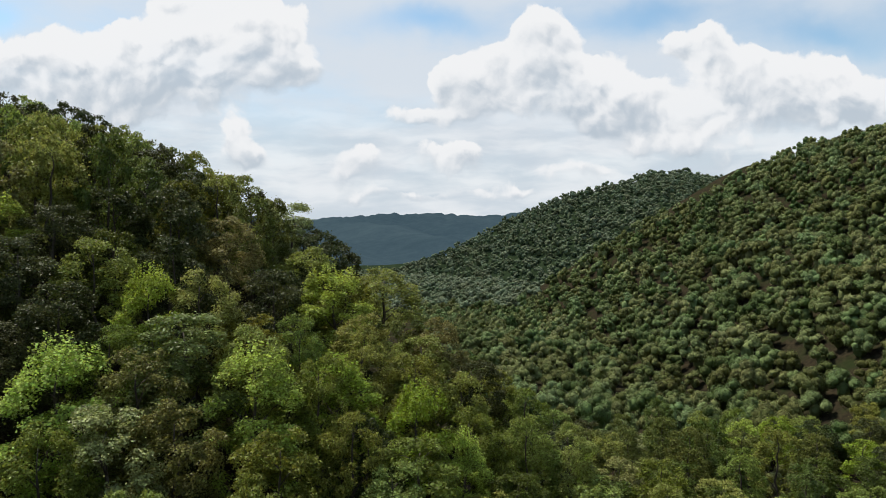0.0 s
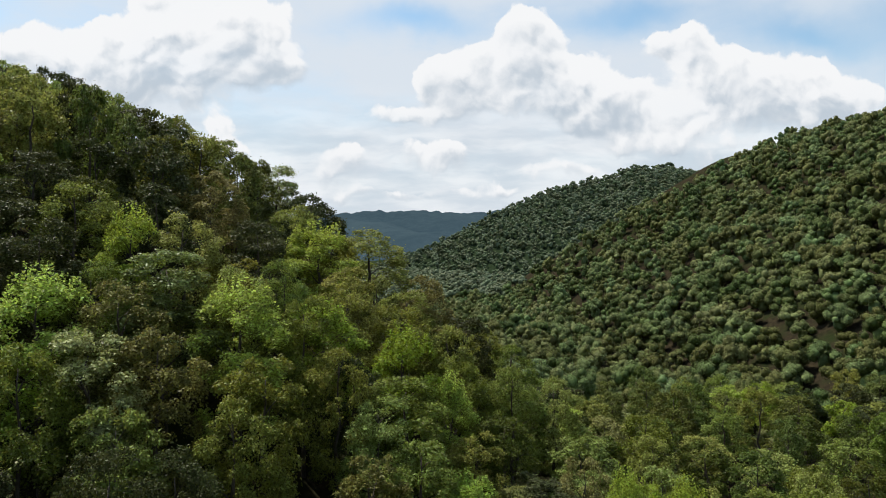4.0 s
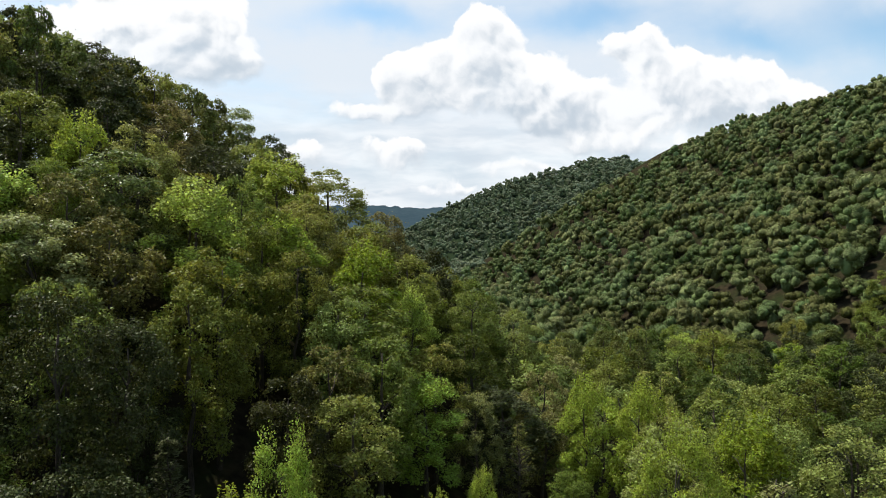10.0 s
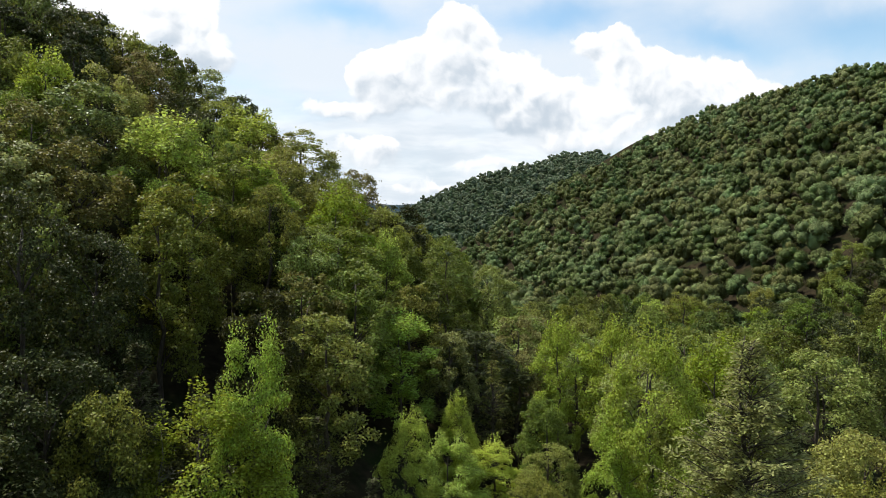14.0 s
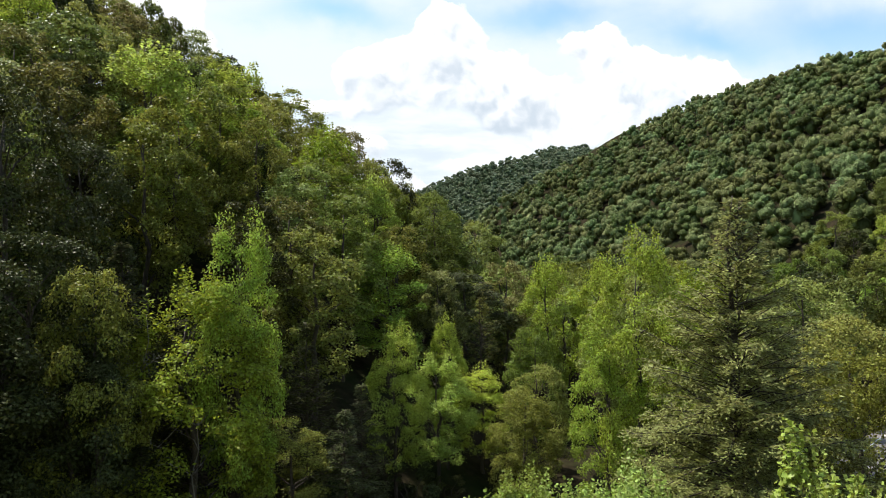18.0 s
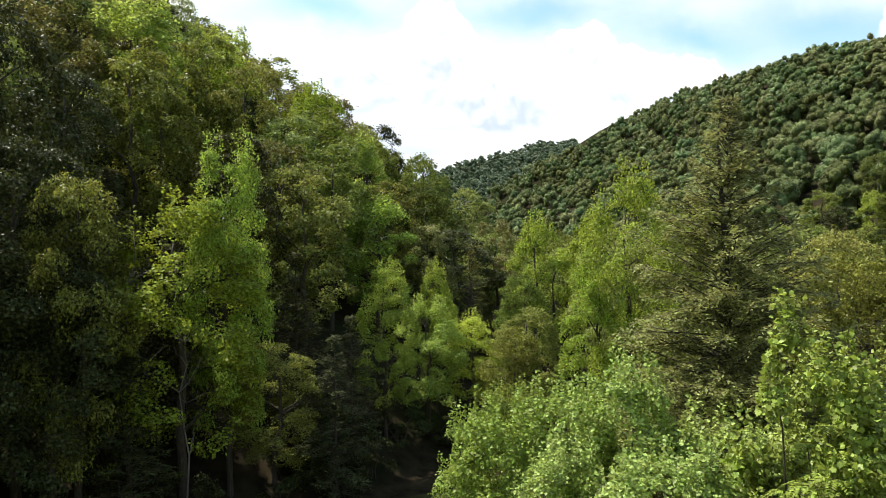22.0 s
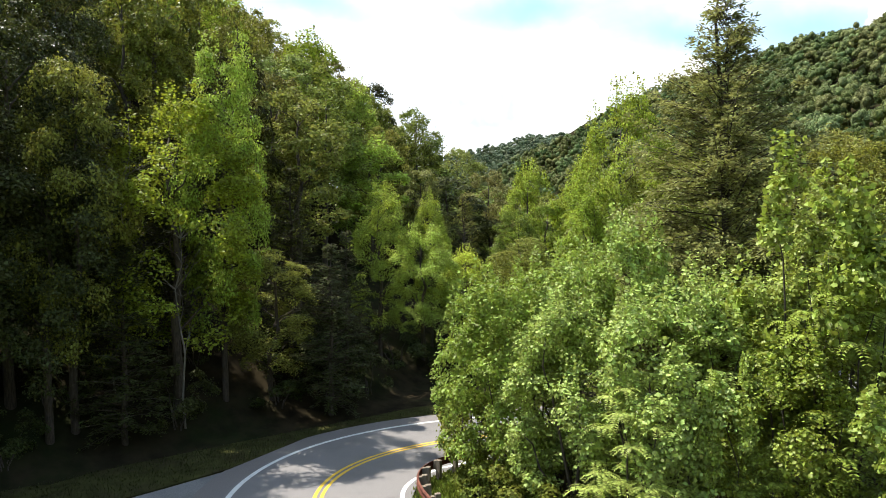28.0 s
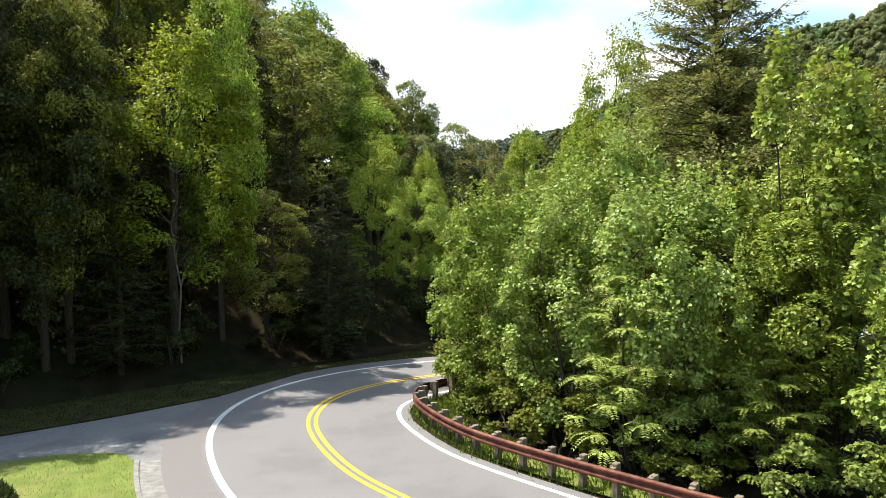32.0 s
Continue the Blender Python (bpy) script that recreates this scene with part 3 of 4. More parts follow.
def broadleaf(seed, H, R, base, leaves, size, mat, label, puffs=34, limbs=6, wide=0.7, bark=None, droop=0.0, name="broadleaf_tree", egg=0.55, shoots_up=0):
    rng = np.random.RandomState(seed)
    bark = bark or BARK
    tree = tagged(new(name), label, "tree", "woodland trees")
    P = puff_points(rng, puffs, H, R, base, egg)
    top = (rng.uniform(-0.3, 0.3), rng.uniform(-0.3, 0.3), H * 0.9)
    tr = limb_path(rng, (0, 0, -0.6), top, 8, 0.02)
    r0 = 0.016 * H
    part("trunk", tube_mesh("trunk", tr, [r0 * (1 - 0.85 * i / 7) for i in range(8)], bark, 8), tree)
    idx = rng.permutation(len(P))[:limbs]
    for k in idx:
        z0 = max(base * 0.55, P[k][2] - rng.uniform(0.25, 0.45) * np.hypot(P[k][0], P[k][1]) - 0.8)
        f = z0 / (H * 0.9)
        st = np.array(tr[0]) + (np.array(tr[-1]) - np.array(tr[0])) * min(f, 0.95)
        lp = limb_path(rng, st, P[k][:3])
        rr = r0 * 0.42 * (1 - 0.5 * f)
        part("limb", tube_mesh("limb", lp, [rr, rr * 0.75, rr * 0.55, rr * 0.35, rr * 0.15], bark, 5), tree)
    pos, a, s, L = crown_arrays(rng, P, leaves, size, droop)
    if shoots_up:
        more = shoot_arrays(rng, P, shoots_up, 34, size, 1.5)
        pos, a, s, L = (np.concatenate(q) for q in zip((pos, a, s, L), more))
    part("crown", kites("crown", pos, a, s, L, L * wide, 0.12, mat), tree)
    return tree


def conifer(seed, H, R, base, mat, label, whorls=30, per=6, sprays=46, spray=0.42, name="conifer_tree", droop=0.25, full=0.75, slim=0.34):
    rng = np.random.RandomState(seed)
    tree = tagged(new(name), label, "tree", "conifers")
    tr = limb_path(rng, (0, 0, -0.5), (rng.uniform(-.2, .2), rng.uniform(-.2, .2), H), 9, 0.01)
    r0 = 0.014 * H
    part("trunk", tube_mesh("trunk", tr, [r0 * (1 - 0.93 * i / 8) for i in range(9)], BARK, 8), tree)
    B, A, S, L = [], [], [], []
    wood = []
    for w in range(whorls):
        f = (w + rng.uniform(0, 0.6)) / whorls
        for k in range(per):
            ang = rng.uniform(0, 6.283)
            g = abs(f + rng.uniform(-3.0, 3.0) / whorls)
            g = g if g < 0.985 else 1.97 - g
            z = base + (H - base) * g
            ln = (R * (1 - g) ** full * (0.55 + 0.45 * min(1, g * 5)) * (1 - 1.3 * max(0, g - 0.6)) + 0.1) * rng.uniform(0.65, 1.1)
            d = np.array([math.cos(ang), math.sin(ang), 0])
            rise = 0.1 + 0.5 * g + rng.uniform(-0.3, 0.4)
            pts = [np.array([0, 0, z]) + d * ln * q + np.array([0, 0, ln * (rise * q - droop * (1 - 0.8 * g) * q * q)]) for q in (0, 0.35, 0.7, 1)]
            wood.append(tube(pts, [0.05 * (1 - f * 0.6), 0.035 * (1 - f * .5), 0.02, 0.008], 4))
            across = np.array([-d[1], d[0], 0])
            m = max(4, int(sprays * ln / R))
            for q in rng.uniform(0.08, 1.0, m) ** 0.75:
                root = np.array([0, 0, z]) + d * ln * q + np.array([0, 0, ln * (rise * q - droop * (1 - 0.8 * g) * q * q)])
                way = d * rng.uniform(0.35, 0.9) + across * rng.choice([-1, 1]) * rng.uniform(0.3, 0.9) + np.array([0, 0, rng.uniform(-0.4, 0.35)])
                way = way / np.linalg.norm(way)
                tw = (0.16 * ln * (1.2 - q) + 0.28) * rng.uniform(0.7, 1.2)
                k2 = max(4, int(tw / (spray * 0.45)))
                f2 = np.linspace(0.1, 1.0, k2)
                feet = root + way * (tw * f2)[:, None] + np.array([0, 0, -0.25 * tw]) * (f2 ** 2)[:, None]
                side = np.cross(way, np.array([0, 0, 1.0]) + rng.normal(size=3) * 0.35)
                side = side / np.linalg.norm(side)
                sg = np.where(np.arange(k2) % 2 == 0, 1.0, -1.0)[:, None]
                al = unit(way * 0.75 + side * sg * (0.85 - 0.5 * f2)[:, None] + rng.normal(size=(k2, 3)) * 0.14)
                up = unit(np.cross(side, way)[None, :] + rng.normal(size=(k2, 3)) * 0.3)
                B.append(feet), A.append(al), S.append(unit(np.cross(up, al))), L.append(spray * rng.uniform(0.7, 1.25, k2) * (1.15 - 0.4 * f2))
    v, fcs = join(wood)
    tagged(part("boughwork", mesh_of("boughwork", v, fcs, [BARK], True), tree), kind="stuff")
    B, A, S, L = np.concatenate(B), np.concatenate(A), np.concatenate(S), np.concatenate(L)
    part("foliage", kites("foliage", B, A, S, L, L * slim, 0.1, mat), tree)
    return tree


def at(x, y, turn=0.0, size=1.0, tall=1.0, z=None):
    return pose(x, y, ground_z(x, y) if z is None else z, 0, 0, turn) @ Matrix.Diagonal((size, size, size * tall, 1))


PROTO = {}


def proto(key, maker):
    """Keeps the first one of a kind; its first place uses the tree itself, later places copies."""
    PROTO[key] = [maker, None]


def plant(key, x, y, turn=0.0, size=1.0, tall=1.0, label=""):
    p = PROTO[key]
    m = at(x, y, turn, size, tall)
    if p[1] is None:
        p[1] = p[0]()
        p[1].matrix_basis = m
        ob = p[1]
    else:
        made = copy_thing(p[1], Matrix())
        made.matrix_basis = m
        ob = made
    if label:
        ob["label"] = label
    return ob


GREEN = "tall broadleaf tree with a full green summer crown"
OLIVE = "olive-brown broadleaf tree turning early"
BRIGHT = "bright yellow-green tulip tree with an upright crown"
SHADE_DARK = "dark green broadleaf tree, slope shade put into its leaf colour"
PALE = "grey-green broadleaf tree with a pale rounded crown"
BROWN = "brownish-olive broadleaf tree turning early"
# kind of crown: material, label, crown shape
KINDS = {"green": ("green", GREEN, 0.7, 0), "dark": ("dark", SHADE_DARK, 0.6, 0), "bright": ("bright", BRIGHT, 0.3, 30), "olive": ("olive", OLIVE, 0.5, 0), "pale": ("pale", PALE, 0.8, 0), "brown": ("brown", BROWN, 0.5, 0), "deep": ("deep", "deep green broadleaf tree with a rounded crown", 0.7, 0), "yellow": ("yellow", "small tree with yellowing green leaves", 0.4, 20)}
# reach of crown by distance: height, radius, lowest leaves, number of leaves, leaf length, clumps, limbs
REACH = {"near": (15, 3.4, 2.2, 25000, 0.15, 240, 9), "slope": (15, 3.3, 3.0, 14500, 0.195, 190, 6), "mid": (15, 3.5, 3.4, 7600, 0.28, 140, 4)}
SIZE = {}


def broad_kind(reach, kind, seed):
    H, R, base, leaves, leaf, clumps, limbs = REACH[reach]
    mat, label, egg, up = KINDS[kind]
    SIZE[reach + "_" + kind] = (H, R)
    proto(reach + "_" + kind, lambda: broadleaf(seed, H, R, base, leaves, leaf, LEAF[mat], label, clumps, limbs, egg=egg, shoots_up=up if reach != "mid" else 0))


for number, reach in enumerate(REACH):
    for step, kind in enumerate(KINDS):
        broad_kind(reach, kind, 1 + 10 * number + step)
proto("big_pine", lambda: conifer(21, 18.8, 6.2, 1.2, LEAF["conifer"], "large olive-green conifer with layered feathery branches", 58, 8, 78, 0.22, droop=0.22, full=0.74, slim=0.36))
proto("hemlock", lambda: conifer(22, 14, 3.6, 0.8, LEAF["hemlock"], "dark hemlock with drooping layered branches", 34, 7, 17, 0.28, droop=0.3, slim=0.42))
proto("cedar", lambda: conifer(23, 10, 2.2, 0.5, LEAF["conifer"], "narrow olive-green cedar in the thicket", 30, 6, 10, 0.2, droop=0.05))



def plant_top(key, x, y, top, reach, turn=0.0):
    """Plants a tree whose crown ends at the height top and reaches so far from its trunk."""
    H, R = SIZE[key]
    size = reach / R
    return plant(key, x, y, turn, size, (top - ground_z(x, y)) / (H * size))


SIZE["hemlock"], SIZE["cedar"], SIZE["big_pine"] = (14, 3.6), (10, 2.2), (18.6, 6.0)
# trees that stand out: kind, x, y, height of the crown's top, reach
FOOT = [
    ("near_bright", -5.5, 34.6, 17.8, 2.3), ("near_bright", -7.4, 33.2, 15.0, 3.5), ("near_olive", -10.9, 30.6, 16.4, 2.5), ("hemlock", -2.6, 38.8, 13.0, 2.6),
    ("near_bright", 2.6, 42.2, 11.8, 1.9), ("near_bright", 5.6, 45.0, 9.4, 2.2), ("near_bright", 6.6, 47.6, 11.6, 1.5), ("near_yellow", 9.4, 49.0, 7.9, 2.1),
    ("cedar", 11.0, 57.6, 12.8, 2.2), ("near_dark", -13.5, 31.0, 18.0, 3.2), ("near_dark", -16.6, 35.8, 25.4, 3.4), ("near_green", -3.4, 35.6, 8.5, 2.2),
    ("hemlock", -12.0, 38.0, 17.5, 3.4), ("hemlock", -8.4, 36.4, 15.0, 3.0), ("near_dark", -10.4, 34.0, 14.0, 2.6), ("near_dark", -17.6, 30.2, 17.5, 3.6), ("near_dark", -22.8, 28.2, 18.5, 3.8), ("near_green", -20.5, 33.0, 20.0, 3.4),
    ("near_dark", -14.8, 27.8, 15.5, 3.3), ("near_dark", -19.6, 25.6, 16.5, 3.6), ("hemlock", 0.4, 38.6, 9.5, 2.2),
]
BEND = [
    # Two trees left of the view, added to shade the drive.
    ("near_dark", -24.6, 23.6, 16.5, 3.7), ("near_dark", -29.6, 21.4, 16.0, 3.7),
    ("near_bright", 16.2, 37.2, 16.9, 2.7), ("near_bright", 14.4, 37.6, 12.2, 2.3), ("near_green", 18.8, 38.5, 13.6, 2.6), ("near_green", 13.4, 50.0, 11.0, 2.2),
    ("near_olive", 20.0, 24.8, 13.0, 2.6), ("near_olive", 22.5, 28.5, 14.0, 2.8), ("cedar", 11.5, 26.5, 8.6, 2.0), ("near_green", 10.4, 41.5, 8.2, 2.2), ("near_green", 12.4, 45.0, 9.0, 2.2),
    ("near_brown", 18.2, 22.0, 9.5, 2.2), ("big_pine", 14.4, 24.4, 18.9, 6.0),
]
SHOULDER_TREES = [
    ("slope_green", -4.2, 55.7, 23.6, 2.6), ("slope_bright", 2.1, 66.0, 22.8, 2.3), ("slope_olive", 4.1, 61.7, 18.9, 2.7), ("slope_bright", 3.0, 55.6, 16.5, 2.9), ("slope_brown", -4.3, 49.9, 20.6, 2.5),
    ("slope_pale", 7.4, 58.6, 14.9, 2.0), ("slope_green", 9.0, 74.5, 22.9, 2.7), ("slope_dark", 4.5, 82.9, 27.4, 3.1), ("slope_green", 15.2, 81.8, 20.0, 2.8), ("slope_brown", 14.9, 65.4, 15.5, 2.4),
    ("slope_green", 10.2, 86.4, 23.6, 3.0), ("slope_dark", -6.3, 42.6, 19.9, 2.3), ("slope_brown", -1.0, 89.3, 32.1, 3.4), ("slope_green", -3.0, 75.0, 29.6, 3.4), ("slope_olive", -8.5, 72.0, 32.1, 3.0),
]
SLOPE_TREES = [
    ("slope_pale", -22.7, 59.0, 35.5, 4.1), ("slope_green", -17.4, 62.0, 34.1, 2.9), ("slope_green", -14.4, 68.5, 34.6, 2.5), ("slope_bright", -28.9, 51.3, 33.3, 3.7), ("slope_brown", -24.1, 53.8, 33.2, 3.0),
    ("slope_bright", -16.0, 57.4, 32.1, 3.8), ("slope_pale", -23.6, 47.9, 29.9, 3.4), ("slope_brown", -19.7, 50.1, 29.8, 3.1), ("slope_olive", -26.8, 45.2, 29.5, 2.7), ("slope_olive", -12.4, 50.9, 27.7, 2.9),
    ("slope_green", -7.8, 57.6, 27.5, 2.4), ("slope_green", -11.4, 62.0, 31.4, 2.5), ("slope_green", -13.2, 46.8, 25.4, 2.5), ("slope_green", -19.8, 43.6, 25.8, 2.7),
]
CREST_TREES = [
    ("slope_green", -33.1, 109.5, 52.8, 4.6), ("slope_pale", -23.0, 103.5, 47.9, 4.0), ("slope_green", -33.4, 65.6, 42.2, 3.4), ("slope_dark", -38.8, 62.1, 42.2, 3.3), ("slope_bright", -27.0, 62.8, 38.6, 2.7),
    ("slope_olive", -23.7, 66.6, 39.1, 3.2), ("slope_brown", -26.6, 83.4, 45.0, 3.6), ("slope_olive", -17.5, 89.9, 41.4, 4.0), ("slope_bright", -13.5, 84.0, 37.8, 4.4), ("slope_olive", -8.5, 97.0, 38.4, 4.6),
    ("slope_dark", -18.9, 75.8, 38.7, 3.2), ("slope_dark", -27.9, 70.4, 42.3, 3.1), ("slope_dark", -32.6, 57.8, 38.3, 3.3), ("slope_dark", -41.0, 95.4, 55.2, 4.2), ("slope_olive", -9.3, 78.5, 33.6, 3.2), ("slope_green", -2.9, 83.5, 30.6, 3.6),
]
FLAT_TREES = [
    ("slope_green", 28.0, 56.6, 15.1, 3.2), ("slope_green", 34.0, 57.1, 15.1, 3.2), ("slope_bright", 21.7, 57.6, 15.1, 2.2), ("slope_green", 20.3, 49.0, 14.8, 2.8), ("slope_green", 32.9, 46.0, 14.7, 3.1),
    ("slope_bright", 25.2, 46.6, 14.8, 2.8), ("slope_bright", 17.6, 60.3, 15.0, 2.2), ("slope_green", 26.0, 51.6, 13.6, 2.6), ("slope_green", 30.2, 51.6, 14.2, 2.6),
]
STANDING = FOOT + BEND + SHOULDER_TREES + SLOPE_TREES + CREST_TREES + FLAT_TREES
for number, (key, x, y, top, reach) in enumerate(STANDING):
    plant_top(key, x, y, top, reach * (1.0 if key.startswith(("near", "hem", "ced", "big")) else 1.15), 97.0 * number % 360)


# ---- woodland on the near slopes ----
def scatter(seed, box, gap, keep, taken):
    rng = np.random.RandomState(seed)
    x0, y0, x1, y1 = box
    out = []
    n = int((x1 - x0) * (y1 - y0) / (gap * gap) * 4)
    cells = {}
    for p in taken:
        cells.setdefault((int(p[0] // gap), int(p[1] // gap)), []).append(p)
    for _ in range(n):
        x, y = rng.uniform(x0, x1), rng.uniform(y0, y1)
        if not keep(x, y):
            continue
        i, j = int(x // gap), int(y // gap)
        if any((x - q[0]) ** 2 + (y - q[1]) ** 2 < gap * gap for a in (-1, 0, 1) for b in (-1, 0, 1) for q in cells.get((i + a, j + b), [])):
            continue
        cells.setdefault((i, j), []).append((x, y))
        out.append((x, y))
    return out


def road_gap(x, y):
    return float(np.min(np.hypot(CENTRE[:, 0] - x, CENTRE[:, 1] - y)))


def hill_left(x, y):
    d, s = line_distance(np.array([x]), np.array([y]), TOE)
    c, sc = line_distance(np.array([x]), np.array([y]), CREST)
    return s[0] > 0 and d[0] > 1.0 and (sc[0] < 0 or c[0] < 14) and abs(x) < 0.78 * y + 8 and road_gap(x, y) > 8.5


taken = [(n[1], n[2]) for n in STANDING]
rng_w = np.random.RandomState(77)
CROWNS = ["green", "deep", "dark", "bright", "olive", "pale", "brown"]
near_left = scatter(31, (-75, 26, 26, 72), 4.4, lambda x, y: hill_left(x, y), taken)
for x, y in near_left:
    up = line_distance(np.array([x]), np.array([y]), TOE)[0][0]
    # Dark leaves at the foot and far left carry the slope's shade.
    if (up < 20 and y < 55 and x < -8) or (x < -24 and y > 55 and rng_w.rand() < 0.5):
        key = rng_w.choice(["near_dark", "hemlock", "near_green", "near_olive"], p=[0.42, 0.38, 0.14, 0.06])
    else:
        key = "slope_" + rng_w.choice(CROWNS, p=[0.32, 0.14, 0.16, 0.14, 0.12, 0.06, 0.06])
    reach = rng_w.uniform(2.9, 4.3)
    high = rng_w.uniform(13.2, 16.6) * (0.8 if x > 6 else 1.0) * (0.85 if up < 5 else 1.0)
    plant_top(key, x, y, ground_z(x, y) + high, reach, rng_w.uniform(0, 360))
mid_left = scatter(32, (-110, 72, 30, 132), 4.8, lambda x, y: hill_left(x, y), taken + near_left)
for x, y in mid_left:
    # More dark-leaved trees on the left, standing in for the slope's shade.
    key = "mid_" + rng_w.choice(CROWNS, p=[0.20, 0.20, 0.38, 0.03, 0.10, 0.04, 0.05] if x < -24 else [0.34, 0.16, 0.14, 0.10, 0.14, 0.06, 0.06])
    plant_top(key, x, y, ground_z(x, y) + (rng_w.uniform(18.0, 22.0) if x < -38 else rng_w.uniform(15.5, 19.0) if x < -24 else rng_w.uniform(13.6, 17.0)) * (0.85 if x > 10 else 1), rng_w.uniform(3.0, 4.6), rng_w.uniform(0, 360))


def floor_wood(x, y):
    d, s = line_distance(np.array([x]), np.array([y]), TOE)
    if s[0] > 0 and y < 90 or road_gap(x, y) < 7:
        return False
    return y > 34 and x > 6 and x < 0.98 * y + 14


valley_wood = scatter(33, (4, 34, 130, 120), 5.5, floor_wood, taken + near_left + mid_left)
for x, y in valley_wood:
    key = ("slope_" if y < 62 else "mid_") + rng_w.choice(["green", "deep", "bright", "olive", "dark"], p=[0.22, 0.48, 0.06, 0.08, 0.16])
    plant_top(key, x, y, ground_z(x, y) + rng_w.uniform(10.0, 14.5) * (0.8 if y < 48 and x < 22 else 1), rng_w.uniform(2.5, 3.6), rng_w.uniform(0, 360))


# ---- woods on the far slopes ----
def ball(level):
    bm = bmesh.new()
    bmesh.ops.create_icosphere(bm, subdivisions=level, radius=1)
    v = np.array([q.co[:] for q in bm.verts])
    f = np.array([[q.index for q in g.verts] for g in bm.faces], np.int32)
    bm.free()
    return v, f


def crown_template(seed, leaves, size, lumps, level):
    """A lumpy crown: rounded leaf masses heaped into a dome, with loose sprays standing off each."""
    rng = np.random.RandomState(seed)
    v, f = ball(level)
    ways = rng.normal(size=(lumps, 3)) * np.array([1, 1, 0.5]) + np.array([0, 0, 0.45])
    ways[0] = (0.1, 0, 1)
    ways = unit(ways)
    lump_r = rng.uniform(1.1, 2.0, lumps)
    mid = ways * (np.array([4.5, 4.5, 4.4]) - lump_r[:, None] * 0.75) * rng.uniform(0.75, 1.1, lumps)[:, None] + np.array([0, 0, 6.2])
    bodies = [v * np.array([2.0, 2.0, 2.6]) + np.array([0, 0, 4.6])]
    bodies += [v * r * 0.86 * rng.uniform(0.92, 1.08, (len(v), 1)) + c for c, r in zip(mid, lump_r)]
    body = np.concatenate(bodies)
    low = body[:, 2] < 4.0
    body[low, 2] = 4.0 - (4.0 - body[low, 2]) * 1.4
    tri = np.concatenate([f + k * len(v) for k in range(lumps + 1)]).astype(np.int32)
    pick = rng.choice(lumps, leaves, p=lump_r ** 2 / (lump_r ** 2).sum())
    d = unit(rng.normal(size=(leaves, 3)) + ways[pick] * 0.75 + np.array([0, 0, 0.35]))
    pos = mid[pick] + d * (lump_r[pick] * rng.uniform(0.84, 1.04, leaves))[:, None]
    nrm = unit(d + np.array([0, 0, 0.2]) + rng.normal(size=d.shape) * 0.3)
    a, s = frame_of(nrm, rng)
    L = (size * rng.uniform(0.55, 1.35, leaves))[:, None]
    W, nr = L * 0.8, np.cross(a, s)
    flakes = np.stack([pos - a * L * .5, pos + s * W * .5 + nr * W * .12, pos + a * L * .5, pos - s * W * .5 + nr * W * .12], 1)
    return body, tri, flakes


def woods(name, label, places, templates, seed, lo, hi, leaf="far", stand=1.0):
    rng = np.random.RandomState(seed)
    V, F, T, S = [], [], [], []
    count = 0
    zs = land(np.array([p[0] for p in places]), np.array([p[1] for p in places]))
    for (x, y), z in zip(places, zs):
        body, tri, flakes = templates[rng.randint(len(templates))]
        a, k = rng.uniform(0, 6.28), rng.uniform(lo, hi)
        i = np.arange(len(flakes), dtype=np.int32)[:, None] * 4 + len(body)
        tris = np.concatenate([tri, i + np.array([[0, 1, 2]], np.int32), i + np.array([[0, 2, 3]], np.int32)])
        q = np.concatenate([body, flakes.reshape(-1, 3)])
        c, s = math.cos(a) * k, math.sin(a) * k
        tall = k * stand * rng.uniform(0.85, 1.12)
        V.append(np.stack([q[:, 0] * c - q[:, 1] * s + x, q[:, 0] * s + q[:, 1] * c + y, q[:, 2] * tall + z - 1.6], 1))
        F.append(tris + count)
        T.append(np.full(len(q), rng.rand()))
        S.append(np.arange(len(tris)) < len(tri))
        count += len(q)
    V, F, T, S = np.concatenate(V), np.concatenate(F), np.concatenate(T), np.concatenate(S)
    me = bpy.data.meshes.new(name)
    me.vertices.add(len(V))
    me.vertices.foreach_set("co", V.astype(np.float32).ravel())
    me.loops.add(F.size)
    me.loops.foreach_set("vertex_index", F.astype(np.int32).ravel())
    me.polygons.add(len(F))
    me.polygons.foreach_set("loop_start", np.arange(0, F.size, 3, dtype=np.int32))
    me.attributes.new("sharp_face", "BOOLEAN", "FACE").data.foreach_set("value", ~S)
    me.attributes.new("tint", "FLOAT", "POINT").data.foreach_set("value", T.astype(np.float32))
    me.materials.append(LEAF[leaf])
    me.update(calc_edges=True)
    return tagged(new(name, me), label, "woods", kind="stuff")


def slope_right(x, y):
    return x < 0.98 * y + 26 and x > -0.1 * y + 20 and (y > 100 or x > 80)


hill_trees = scatter(41, (-20, 70, 340, 385), 5.2, slope_right, valley_wood)
hill_first = [p for p in hill_trees if p[1] < 165]
hill_near = [p for p in hill_trees if 165 <= p[1] < 260]
hill_far = [p for p in hill_trees if p[1] >= 260]
woods("hillside_woods", "dense green summer woods covering a hillside", hill_first, [crown_template(s, 1100, 0.46, 14, 1) for s in (45, 46, 47, 48, 49)], 60, 0.62, 0.98)
woods("hillside_woods", "dense green summer woods covering a hillside", hill_near, [crown_template(s, 480, 0.64, 12, 1) for s in (51, 52, 53, 54, 55)], 61, 0.62, 0.98)
woods("hillside_woods", "dense green summer woods covering a hillside", hill_far, [crown_template(s, 260, 0.8, 9, 1) for s in (56, 57, 58, 59)], 62, 0.64, 1.0)


def slope_far(x, y):
    return -0.20 * y < x < 0.52 * y and (y > 540 or x < 0.14 * y)


